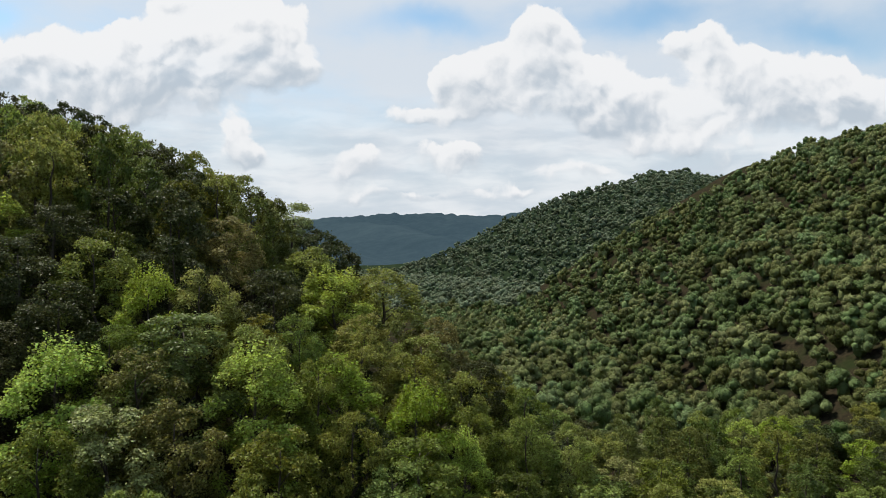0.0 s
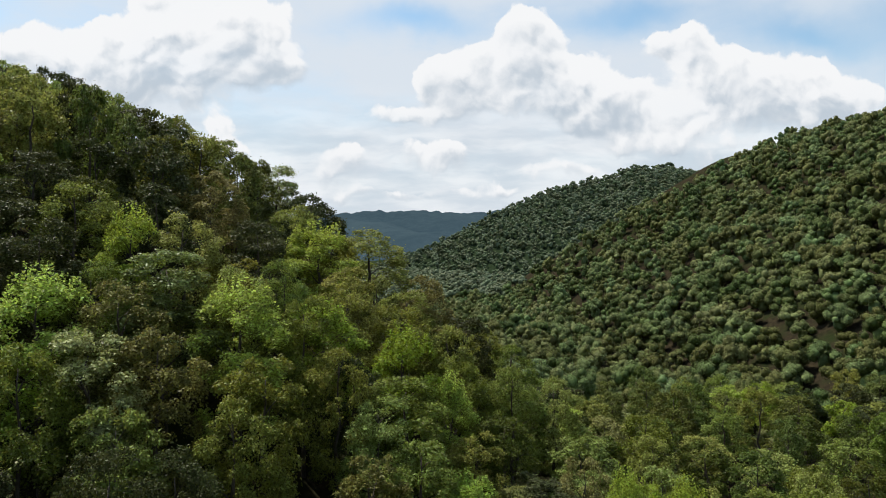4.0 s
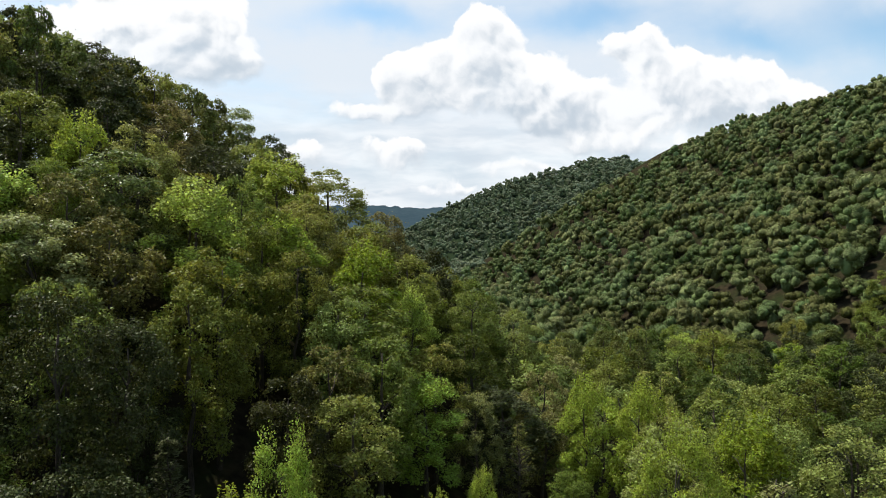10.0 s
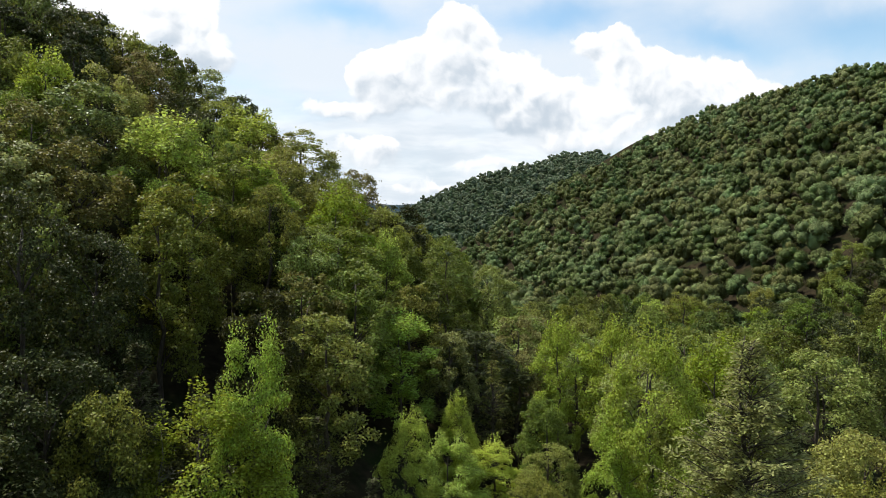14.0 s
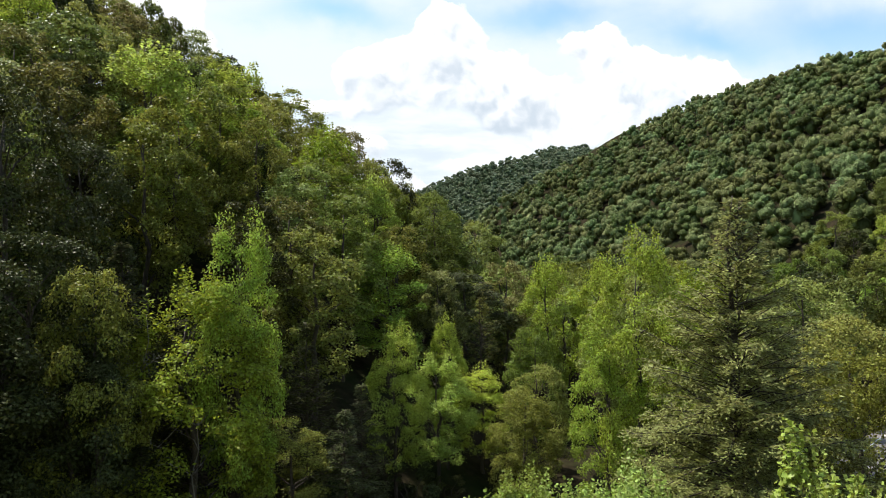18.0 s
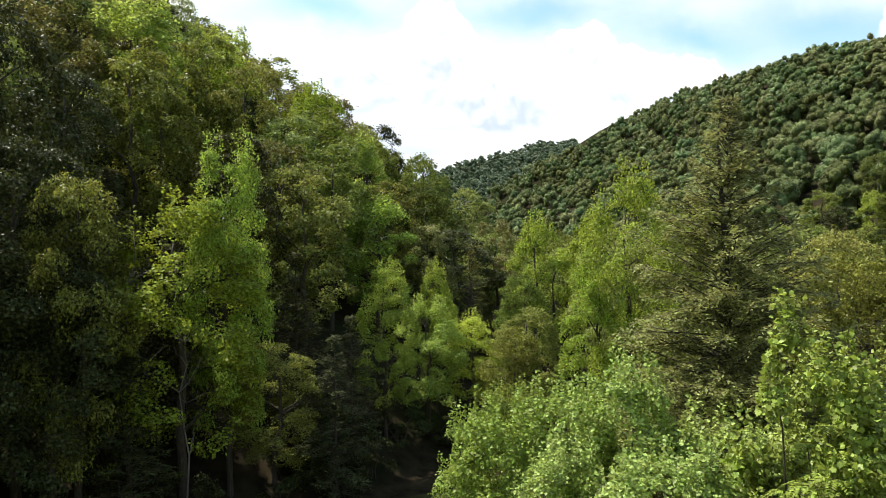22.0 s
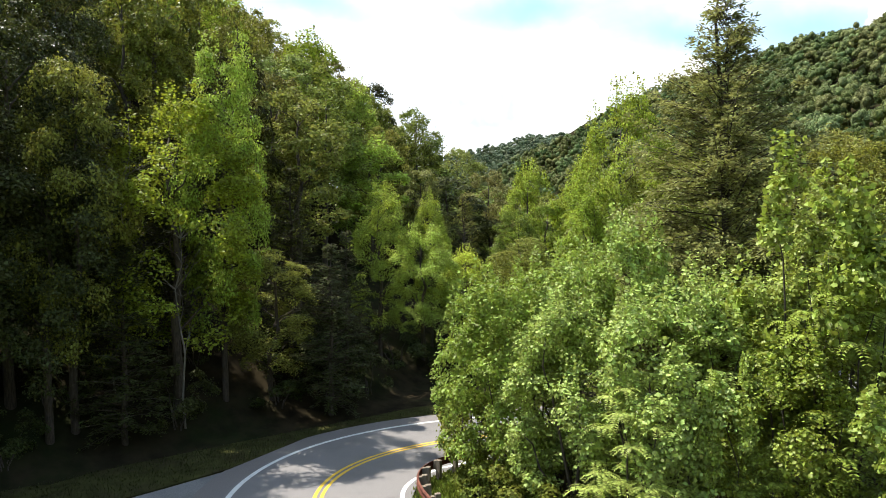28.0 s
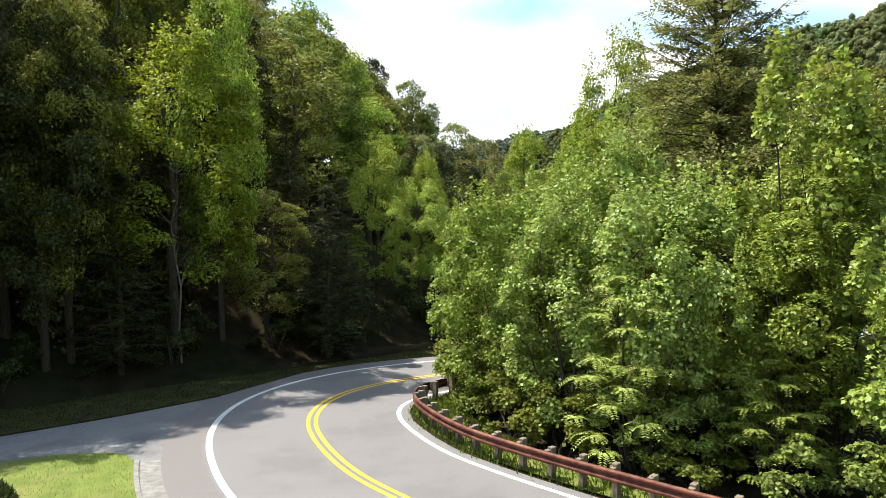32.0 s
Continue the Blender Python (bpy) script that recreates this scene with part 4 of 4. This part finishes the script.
far_trees = scatter(42, (-200, 370, 480, 812), 7.0, slope_far, [])
woods("ridge_woods", "dense woods on a farther ridge, haze tinted into the leaves", far_trees, [crown_template(s, 50, 1.2, 7, 1) for s in (60, 61, 62)], 63, 0.85, 1.3, "ridge", 0.8)


# ---- the bend: shoulder, drive, lawn, verge ----
def sheet(name, outline, z, mat, thick=0.03):
    bm = bmesh.new()
    f = bm.faces.new([bm.verts.new((x, y, z)) for x, y in outline])
    if f.normal.z < 0:
        f.normal_flip()
    r = bmesh.ops.extrude_face_region(bm, geom=[f])
    for v in (g for g in r["geom"] if isinstance(g, bmesh.types.BMVert)):
        v.co.z -= thick
    bmesh.ops.recalc_face_normals(bm, faces=bm.faces)
    me = bpy.data.meshes.new(name)
    bm.to_mesh(me)
    bm.free()
    me.materials.append(mat)
    return me


def offset_line(a, pick=None):
    t = np.gradient(CENTRE, axis=0)
    t = t / np.linalg.norm(t, axis=1, keepdims=True)
    line = CENTRE + np.stack([t[:, 1], -t[:, 0]], 1) * a
    return line if pick is None else line[pick]


IDX = np.arange(len(CENTRE))
FRONT = IDX[(CENTRE[:, 1] > -6) & (CENTRE[:, 1] < 21.6) & (CENTRE[:, 0] < 20)]
part("shoulder", ribbon("shoulder", CENTRE, -4.45, -3.36, -0.003, SHOULDER), road, "brownish worn asphalt shoulder")
gutter_line = CENTRE[FRONT]
gutter = tagged(new("pavement", ribbon("pavement", gutter_line, -5.02, -4.45, 0.006, CONCRETE)), "cracked pale concrete gutter beside the road", "gutter", kind="structure")
lip = offset_line(-5.06, FRONT)
lip_v, lip_f = [], []
for p, q in zip(offset_line(-5.12, FRONT), offset_line(-5.0, FRONT)):
    lip_v += [(*p, -0.03), (*p, 0.07), (*q, 0.06), (*q, -0.03)]
for i in range(len(lip) - 1):
    for k in range(3):
        lip_f.append((4 * i + k, 4 * i + k + 1, 4 * i + 5 + k, 4 * i + 4 + k))
tagged(new("kerb", mesh_of("kerb", lip_v, lip_f, [CONCRETE])), "low pale concrete kerb round the lawn", "kerb", kind="structure")

edge = [tuple(p) for p in offset_line(-4.36, IDX[(CENTRE[:, 1] > 21.4) & (CENTRE[:, 1] < 28.4) & (CENTRE[:, 0] < 6)])]
DRIVE = edge + [(-4.5, 28.1), (-6.5, 26.5), (-8.1, 25.3), (-9.7, 24.3), (-11.1, 23.5), (-20, 20.0), (-34, 14.9), (-34, 12.0), (-14, 19.4), (-9.6, 20.9), (-8.2, 21.2), (-6.9, 21.1), (-6.1, 20.6), (-5.9, 19.2), (-4.4, 19.2)]
tagged(new("road", sheet("drive", DRIVE, -0.012, OLD_ASPHALT)), "pale patched asphalt drive joining the road", "drive", kind="structure")
lawn_edge = [tuple(p) for p in offset_line(-5.12, FRONT) if p[1] < 20.6]
LAWN_OUT = lawn_edge + [(-6.35, 21.0), (-6.9, 21.2), (-8.2, 21.25), (-9.6, 20.8), (-14, 19.3), (-34, 11.9), (-34, -14), (lawn_edge[0][0] - 1, -14)]
tagged(new("lawn", sheet("lawn", LAWN_OUT, 0.05, LAWN, 0.1)), "sunlit mown lawn with yellowish patches", "lawn", kind="structure")
far_edge = [tuple(p) for p in offset_line(-4.39, IDX[(CENTRE[:, 1] > 28.4) & (CENTRE[:, 0] < 12)])]
VERGE = [(-34, 15.0), (-20, 20.1), (-11.1, 23.6), (-9.7, 24.4), (-8.1, 25.4), (-6.5, 26.6), (-4.5, 28.2)] + far_edge + [(12, 38.5), (4, 36.5), (0, 34.2), (-4.8, 31.6), (-8.7, 29.3), (-11.9, 27.3), (-20, 23.4), (-34, 18)]
tagged(new("verge", sheet("verge", VERGE, 0.02, SHADE_SOIL, 0.1)), "strip of short grass along the wood's edge, coloured dark for shade", "verge", kind="structure")
rail_verge = ribbon("verge", CENTRE[(CENTRE[:, 1] > -6) & (CENTRE[:, 0] < 18)], 3.6, 5.0, -0.02, LAWN)
tagged(new("verge", rail_verge), "narrow grassy strip under the guardrail", "verge", kind="structure")


def tufts(name, label, spots, seed, h, mat, bend=0.35):
    rng = np.random.RandomState(seed)
    P = np.array(spots)
    n = len(P)
    ang = rng.uniform(0, 6.283, n)
    lean = rng.uniform(0.05, bend, n)
    a = unit(np.stack([np.cos(ang) * lean, np.sin(ang) * lean, np.ones(n)], 1))
    s = unit(np.stack([-np.sin(ang), np.cos(ang), np.zeros(n)], 1))
    L = h * rng.uniform(0.5, 1.4, n)
    return tagged(new(name, kites(name, P, a, s, L, L * 0.28, 0.05, mat)), label, "grass", kind="stuff")


def in_poly(poly, x, y):
    ins = False
    for (ax, ay), (bx, by) in zip(poly, poly[1:] + poly[:1]):
        if (ay > y) != (by > y) and x < (bx - ax) * (y - ay) / (by - ay) + ax:
            ins = not ins
    return ins


rng_g = np.random.RandomState(9)
spots = []
while len(spots) < 9000:
    x, y = rng_g.uniform(-13, -3), rng_g.uniform(14, 21.3)
    if in_poly(LAWN_OUT, x, y):
        spots.append((x, y, 0.045))
tufts("lawn_grass", "short mown grass blades of the lawn", spots, 1, 0.045, GRASS)
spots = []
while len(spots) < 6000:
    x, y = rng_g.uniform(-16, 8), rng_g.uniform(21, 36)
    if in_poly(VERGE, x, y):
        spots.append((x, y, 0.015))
tufts("verge_grass", "longer grass at the wood's edge, shade put into its colour", spots, 2, 0.08, SHADE_GRASS)
spots = []
side = IDX[(CENTRE[:, 1] > 8) & (CENTRE[:, 0] < 12)]
for _ in range(9000):
    k = side[rng_g.randint(len(side))]
    o = rng_g.uniform(3.42, 5.2)
    p = offset_line(o, [k])[0] + rng_g.normal(size=2) * 0.12
    spots.append((p[0], p[1], -0.03))
tufts("roadside_grass", "unmown grass and weeds under the guardrail", spots, 3, 0.15, GRASS, 0.7)


# ---- guardrail ----
def build_guardrail():
    rail = tagged(new("guardrail"), "rust-brown steel guardrail on weathered wooden posts", "guardrail")
    line = offset_line(3.52, IDX[(CENTRE[:, 1] > 3) & (CENTRE[:, 0] < 15)])
    seg = np.linalg.norm(np.diff(line, axis=0), axis=1)
    run = np.concatenate([[0], np.cumsum(seg)])

    def place(s):
        x, y = np.interp(s, run, line[:, 0]), np.interp(s, run, line[:, 1])
        x2, y2 = np.interp(s + 0.1, run, line[:, 0]), np.interp(s + 0.1, run, line[:, 1])
        d = np.array([x2 - x, y2 - y])
        d = d / np.linalg.norm(d)
        return np.array([x, y]), d, np.array([d[1], -d[0]])
    # W profile: out from the face, up
    prof = [(0.0, 0.39), (-0.055, 0.415), (-0.075, 0.455), (-0.055, 0.495), (0.0, 0.53), (0.0, 0.555), (-0.055, 0.59), (-0.075, 0.63), (-0.055, 0.67), (0.0, 0.695)]
    total = run[-1] - 0.3
    length = 3.81
    s0 = 0.0
    while s0 < total - 0.5:
        s1 = min(s0 + length + 0.02, total)
        n = 12
        v, f = [], []
        for i in range(n + 1):
            p, d, nr = place(s0 + (s1 - s0) * i / n)
            for o, z in prof:
                q = p + nr * o
                v.append((*q, z))
            for o, z in prof:
                q = p + nr * (o + 0.012)
                v.append((*q, z))
        m = len(prof)
        for i in range(n):
            a, c = i * 2 * m, (i + 1) * 2 * m
            for k in range(m - 1):
                f.append((a + k, a + k + 1, c + k + 1, c + k))
                f.append((a + m + k, c + m + k, c + m + k + 1, a + m + k + 1))
            f.append((a, c, c + m, a + m))
            f.append((a + m - 1, a + 2 * m - 1, c + 2 * m - 1, c + m - 1))
        part("rail", mesh_of("rail", v, f, [RUST], True), rail, "rust-brown corrugated steel rail")
        s0 += length
    bm = bmesh.new()
    bmesh.ops.create_cube(bm, size=1, matrix=Matrix.Translation((0, 0, 0.14)) @ Matrix.Diagonal((0.15, 0.19, 1.24, 1)))
    bmesh.ops.bevel(bm, geom=bm.edges[:], offset=0.012, segments=1, affect="EDGES")
    post_me = bpy.data.meshes.new("post")
    bm.to_mesh(post_me)
    bm.free()
    post_me.materials.append(POST)
    bm = bmesh.new()
    bmesh.ops.create_cube(bm, size=1, matrix=Matrix.Diagonal((0.14, 0.12, 0.34, 1)))
    bmesh.ops.bevel(bm, geom=bm.edges[:], offset=0.01, segments=1, affect="EDGES")
    block_me = bpy.data.meshes.new("spacer")
    bm.to_mesh(block_me)
    bm.free()
    block_me.materials.append(POST)
    bm = bmesh.new()
    bmesh.ops.create_cone(bm, segments=8, radius1=0.02, radius2=0.014, depth=0.02, cap_ends=True, matrix=Matrix.Rotation(radians(90), 4, "X"))
    bolt_me = bpy.data.meshes.new("bolt")
    bm.to_mesh(bolt_me)
    bm.free()
    bolt_me.materials.append(RUST)
    s = 0.35
    rng = np.random.RandomState(5)
    while s < total:
        p, d, nr = place(s)
        ang = math.degrees(math.atan2(d[1], d[0]))
        q = p + nr * 0.235
        post = part("post", post_me, rail, "weathered grey-brown wooden post")
        post.matrix_local = pose(q[0], q[1], rng.uniform(-0.03, 0.03), rng.uniform(-1.5, 1.5), rng.uniform(-1.5, 1.5), ang)
        q = p + nr * 0.075
        sp = part("spacer", block_me, rail)
        sp.matrix_local = pose(q[0], q[1], 0.545, 0, 0, ang)
        q = p - nr * 0.012
        part("bolt", bolt_me, rail).matrix_local = pose(q[0], q[1], 0.543, 0, 0, ang)
        s += 0.953


build_guardrail()


# ---- thicket inside the bend ----
def fronds(rng, heads, per, length, leaflets, leaf):
    """Long compound leaves that arch out from shoot tips."""
    B, A, S, L = [], [], [], []
    for hx, hy, hz in heads:
        for k in range(per):
            ang = k * 2.399 + rng.uniform(-0.3, 0.3)
            d = np.array([math.cos(ang), math.sin(ang), 0])
            ac = np.array([-d[1], d[0], 0])
            ln = length * rng.uniform(0.7, 1.15)
            up = rng.uniform(0.1, 0.6)
            for j in range(leaflets):
                q = (j + 1.5) / (leaflets + 1)
                base = np.array([hx, hy, hz]) + d * ln * q + np.array([0, 0, ln * (up * q - 0.75 * q * q)])
                for sgn in (-1, 1):
                    al = ac * sgn * 0.9 + d * 0.45 + np.array([0, 0, -0.25])
                    al = al / np.linalg.norm(al)
                    nr = np.array([0, 0, 1.0]) + rng.normal(size=3) * 0.15 + d * 0.3
                    sd = np.cross(nr, al)
                    B.append(base), A.append(al), S.append(sd / np.linalg.norm(sd)), L.append(leaf * (1.15 - 0.5 * abs(q - 0.4)) * rng.uniform(0.85, 1.1))
    return np.array(B), np.array(A), np.array(S), np.array(L)


def shoots(rng, H, R, n):
    heads = []
    for k in range(n):
        a, r = k * 2.399, R * math.sqrt((k + 0.5) / n)
        heads.append((r * math.cos(a), r * math.sin(a), H * (1 - 0.55 * (r / R) ** 2.2) - rng.uniform(0, 0.16) * H))
    return heads


def sumac(seed, H, R, n, label):
    rng = np.random.RandomState(seed)
    tree = tagged(new("sumac"), label, "shrub", "thicket")
    heads = shoots(rng, H, R, n)
    low = [(x * 1.1, y * 1.1, z * rng.uniform(0.35, 0.7)) for x, y, z in heads]
    for k, h in enumerate(heads[::3]):
        st = (h[0] * 0.15, h[1] * 0.15, -0.4)
        part("stem", tube_mesh("stem", limb_path(rng, st, h), [0.05, 0.04, 0.032, 0.022, 0.012], BARK, 5), tree)
    B, A, S, L = fronds(rng, heads + low, 9, 0.62, 9, 0.17)
    part("fronds", kites("fronds", B, A, S, L, L * 0.3, 0.1, LEAF["bush"]), tree, "long feathery compound leaves")
    return tree


LOBES = [(0.0, 0.0), (0.10, 0.30), (0.34, 0.30), (0.50, 0.52), (0.66, 0.24), (1.0, 0.0), (0.66, -0.24), (0.50, -0.52), (0.34, -0.30), (0.10, -0.30)]


def lobed(name, base, along, side, length, mat):
    """Broad lobed leaves in one mesh, slightly cupped."""
    k = len(LOBES) + 1
    m = len(base)
    nrm = np.cross(along, side)
    v = np.empty((m, k, 3), np.float32)
    L = length[:, None]
    v[:, 0] = base + along * L * 0.4
    for i, (a, s) in enumerate(LOBES):
        v[:, i + 1] = base + along * L * a + side * L * s + nrm * L * (0.16 * abs(s) - 0.10 * a * a)
    tri = np.array([(0, i + 1, (i + 1) % (k - 1) + 1) for i in range(k - 1)], np.int32)
    F = (np.arange(m, dtype=np.int32)[:, None, None] * k + tri[None]).reshape(-1, 3)
    me = bpy.data.meshes.new(name)
    me.vertices.add(m * k)
    me.vertices.foreach_set("co", v.ravel())
    me.loops.add(F.size)
    me.loops.foreach_set("vertex_index", F.ravel())
    me.polygons.add(len(F))
    me.polygons.foreach_set("loop_start", np.arange(0, F.size, 3, dtype=np.int32))
    me.materials.append(mat)
    me.update(calc_edges=True)
    return me


def bush_tree(seed, H, R, leaves, size, mat, label, name="sapling", puffs=190, base=0.3, broad=False):
    rng = np.random.RandomState(seed)
    tree = tagged(new(name), label, "tree", "thicket")
    P = puff_points(rng, puffs, H, R, base, 0.1)
    for k in range(5):
        q = P[rng.randint(len(P))]
        lp = limb_path(rng, (rng.normal() * 0.15, rng.normal() * 0.15, -0.5), q[:3], 6)
        part("stem", tube_mesh("stem", lp, [0.07, 0.06, 0.05, 0.035, 0.025, 0.01], BARK, 6), tree)
    pos, a, s, L = crown_arrays(rng, P, leaves, size, 0.35, 0.6)
    if H > 5:
        more = shoot_arrays(rng, P, 44, 40, size, 1.1)
        pos, a, s, L = (np.concatenate(q) for q in zip((pos, a, s, L), more))
    part("crown", lobed("crown", pos, a, s, L, mat) if broad else kites("crown", pos, a, s, L, L * 0.85, 0.16, mat), tree)
    return tree


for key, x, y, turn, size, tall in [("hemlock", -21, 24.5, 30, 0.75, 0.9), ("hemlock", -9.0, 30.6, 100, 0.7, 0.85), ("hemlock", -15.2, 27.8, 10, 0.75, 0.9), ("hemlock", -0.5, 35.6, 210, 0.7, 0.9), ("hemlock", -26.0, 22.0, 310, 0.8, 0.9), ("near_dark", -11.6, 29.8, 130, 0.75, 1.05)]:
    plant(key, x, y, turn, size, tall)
proto("sapling", lambda: bush_tree(71, 8, 2.4, 15000, 0.125, LEAF["bush"], "leafy green sapling crowding the guardrail"))
proto("sapling_b", lambda: bush_tree(72, 8, 2.2, 15000, 0.12, LEAF["bush"], "light green sapling in the roadside thicket"))
proto("sycamore", lambda: bush_tree(73, 10, 2.2, 6500, 0.15, LEAF["sycamore"], "young sycamore with broad yellow-green leaves", "young_sycamore", 80, broad=True))
proto("sumac", lambda: sumac(74, 7.5, 1.9, 34, "sumac with long feathery green leaves"))
proto("scrub", lambda: bush_tree(75, 2.6, 1.6, 3600, 0.15, LEAF["green"], "low leafy undergrowth bush", "undergrowth_bush", 26, 0.0))
# Bushes in the dark leaf, which paints in the shade under the wood.
proto("shade_scrub", lambda: bush_tree(76, 4.5, 2.4, 3600, 0.16, LEAF["dark"], "undergrowth at the wood's edge, shade put into its leaf colour", "undergrowth_bush", 34, 0.0))

THICKET = [
    ("sapling", 5.6, 23.6, 10, 0.92, 1.0), ("sapling_b", 5.0, 26.6, 60, 0.8, 1.0), ("sapling_b", 6.6, 20.2, 120, 0.9, 0.95), ("sapling", 7.7, 23.6, 200, 0.95, 1.05),
    ("sapling", 8.7, 18.0, 260, 0.95, 0.95), ("sumac", 7.6, 17.4, 0, 0.85, 0.9), ("sumac", 10.4, 18.9, 80, 1.0, 1.0), ("sycamore", 9.3, 16.0, 30, 0.42, 1.35),
    ("sycamore", 12.7, 17.5, 140, 0.95, 1.16), ("sapling_b", 11.0, 16.4, 10, 0.85, 0.9), ("sapling", 13.4, 13.0, 300, 0.9, 0.95), ("sumac", 10.1, 15.4, 190, 0.6, 0.8),
    ("sapling_b", 8.9, 21.9, 330, 1.0, 1.12), ("sapling", 12.2, 20.5, 45, 0.95, 1.0), ("sapling_b", 7.2, 28.6, 90, 0.85, 1.0), ("sapling", 10.0, 27.0, 150, 0.85, 0.9),
    ("sycamore", 7.5, 17.6, 250, 0.5, 0.62), ("sumac", 12.6, 16.6, 75, 1.0, 1.2), ("sapling_b", 13.2, 29.0, 75, 0.85, 1.0), ("sapling", 17.5, 20.4, 15, 1.0, 1.0),
    ("sycamore", 11.0, 11.9, 275, 0.72, 1.0), ("sapling_b", 17.0, 27.5, 115, 0.9, 1.0), ("sapling_b", 14.6, 18.6, 200, 1.0, 1.2),
    ("scrub", 5.2, 20.6, 0, 0.8, 0.9), ("scrub", 4.8, 22.4, 80, 0.7, 0.9), ("scrub", 6.0, 18.9, 160, 0.8, 0.9), ("scrub", 8.4, 15.9, 240, 0.7, 0.7), ("scrub", 4.6, 24.6, 320, 0.8, 0.9),
    ("scrub", 10.3, 13.4, 40, 0.8, 0.8), ("scrub", 5.6, 29.0, 200, 0.9, 1.0),
]
for key, x, y, turn, size, tall in THICKET:
    plant(key, x, y, turn, size, tall)

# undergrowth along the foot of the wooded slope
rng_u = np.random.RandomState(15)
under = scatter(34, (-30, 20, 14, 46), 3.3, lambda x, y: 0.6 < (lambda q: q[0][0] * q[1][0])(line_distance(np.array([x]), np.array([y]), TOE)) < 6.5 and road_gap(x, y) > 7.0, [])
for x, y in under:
    plant("shade_scrub", x, y, rng_u.uniform(0, 360), rng_u.uniform(0.45, 0.75), rng_u.uniform(0.7, 1.1))


def dead_tree(seed, H, label, mat, thick=0.055):
    rng = np.random.RandomState(seed)
    tree = tagged(new("bare_tree"), label, "tree")
    tr = limb_path(rng, (0, 0, -0.4), (0.5, 0.2, H), 8, 0.03)
    part("trunk", tube_mesh("trunk", tr, [thick * (1 - 0.9 * i / 7) for i in range(8)], mat, 6), tree)
    for k in range(16):
        f = rng.uniform(0.35, 0.95)
        st = tr[int(f * 7)]
        a, ln = rng.uniform(0, 6.28), H * 0.32 * (1.2 - f) * rng.uniform(0.6, 1.2)
        lp = limb_path(rng, st, st + np.array([math.cos(a) * ln, math.sin(a) * ln, ln * rng.uniform(0.4, 1.0)]), 5, 0.1)
        limb = part("limb", tube_mesh("limb", lp, [0.024, 0.019, 0.014, 0.009, 0.004], mat, 5), tree)
        for j in range(3):
            b = rng.uniform(0, 6.28)
            tl = ln * 0.35
            tp = limb_path(rng, lp[2 + j % 2], lp[2 + j % 2] + np.array([math.cos(b) * tl, math.sin(b) * tl, tl * rng.uniform(0, 0.9)]), 4, 0.1)
            part("twig", tube_mesh("twig", tp, [0.009, 0.007, 0.005, 0.003], mat, 4), limb)
    return tree


dead_tree(81, 12.5, "bare grey dead tree among green ones", PALE_BARK).matrix_basis = at(-9.8, 32.4, 0)
dead_tree(82, 9.5, "thin pale-stemmed tree with few leaves", PALE_BARK).matrix_basis = at(-6.9, 32.2, 100)
dead_tree(83, 5.5, "bare grey dead tree in the thicket", PALE_BARK).matrix_basis = at(17.0, 22.6, 40)


def lawn_shrub():
    rng = np.random.RandomState(91)
    sh = tagged(new("juniper_shrub"), "small dark clipped juniper on the lawn", "shrub")
    part("stem", tube_mesh("stem", [(0, 0, -0.1), (0, 0, 0.25), (0.03, 0, 0.5)], [0.05, 0.04, 0.02], BARK, 6), sh)
    n = 2600
    d = rng.normal(size=(n, 3))
    d[:, 2] = np.abs(d[:, 2])
    d = unit(d)
    pos = d * rng.uniform(0.5, 1.0, n)[:, None] ** 0.4 * np.array([0.62, 0.62, 0.6])
    a = unit(d + np.array([0, 0, 0.9]) + rng.normal(size=d.shape) * 0.3)
    s = unit(np.cross(a, rng.normal(size=d.shape)))
    L = rng.uniform(0.07, 0.16, n)
    part("foliage", kites("foliage", pos, a, s, L, L * 0.28, 0.1, LEAF["hemlock"]), sh)
    sh.matrix_basis = pose(-8.3, 17.3, 0.04)


lawn_shrub()


# ---- single leaves of the sycamore that stands nearest ----
def nearest_sycamore_leaves():
    tree = min((o for o in scene.collection.objects if o.name.startswith("young_sycamore") and o.parent is None), key=lambda o: o.matrix_basis.translation.xy.length)
    rng = np.random.RandomState(101)
    z = np.zeros((1, 3))
    leaf_me = lobed("leaf", z, np.array([[1.0, 0, 0]]), np.array([[0, 1.0, 0]]), np.array([0.22]), LEAF["sycamore"])
    crown = next(o for o in tree.children if o.name.startswith("crown"))
    spots = [v.co for v in list(crown.data.vertices)[::11]]
    spots = [p for p in spots if p.y < 0.4 and p.xy.length > 0.9]
    for k in range(260):
        p = spots[rng.randint(len(spots))]
        a = math.atan2(p.y, p.x)
        leaf = part("leaf", leaf_me, tree)
        leaf.matrix_local = pose(p.x * 1.04, p.y * 1.04, p.z, rng.uniform(-25, 25), rng.uniform(10, 60), math.degrees(a) + rng.uniform(-50, 50)) @ Matrix.Scale(rng.uniform(0.6, 1.0), 4)


nearest_sycamore_leaves()
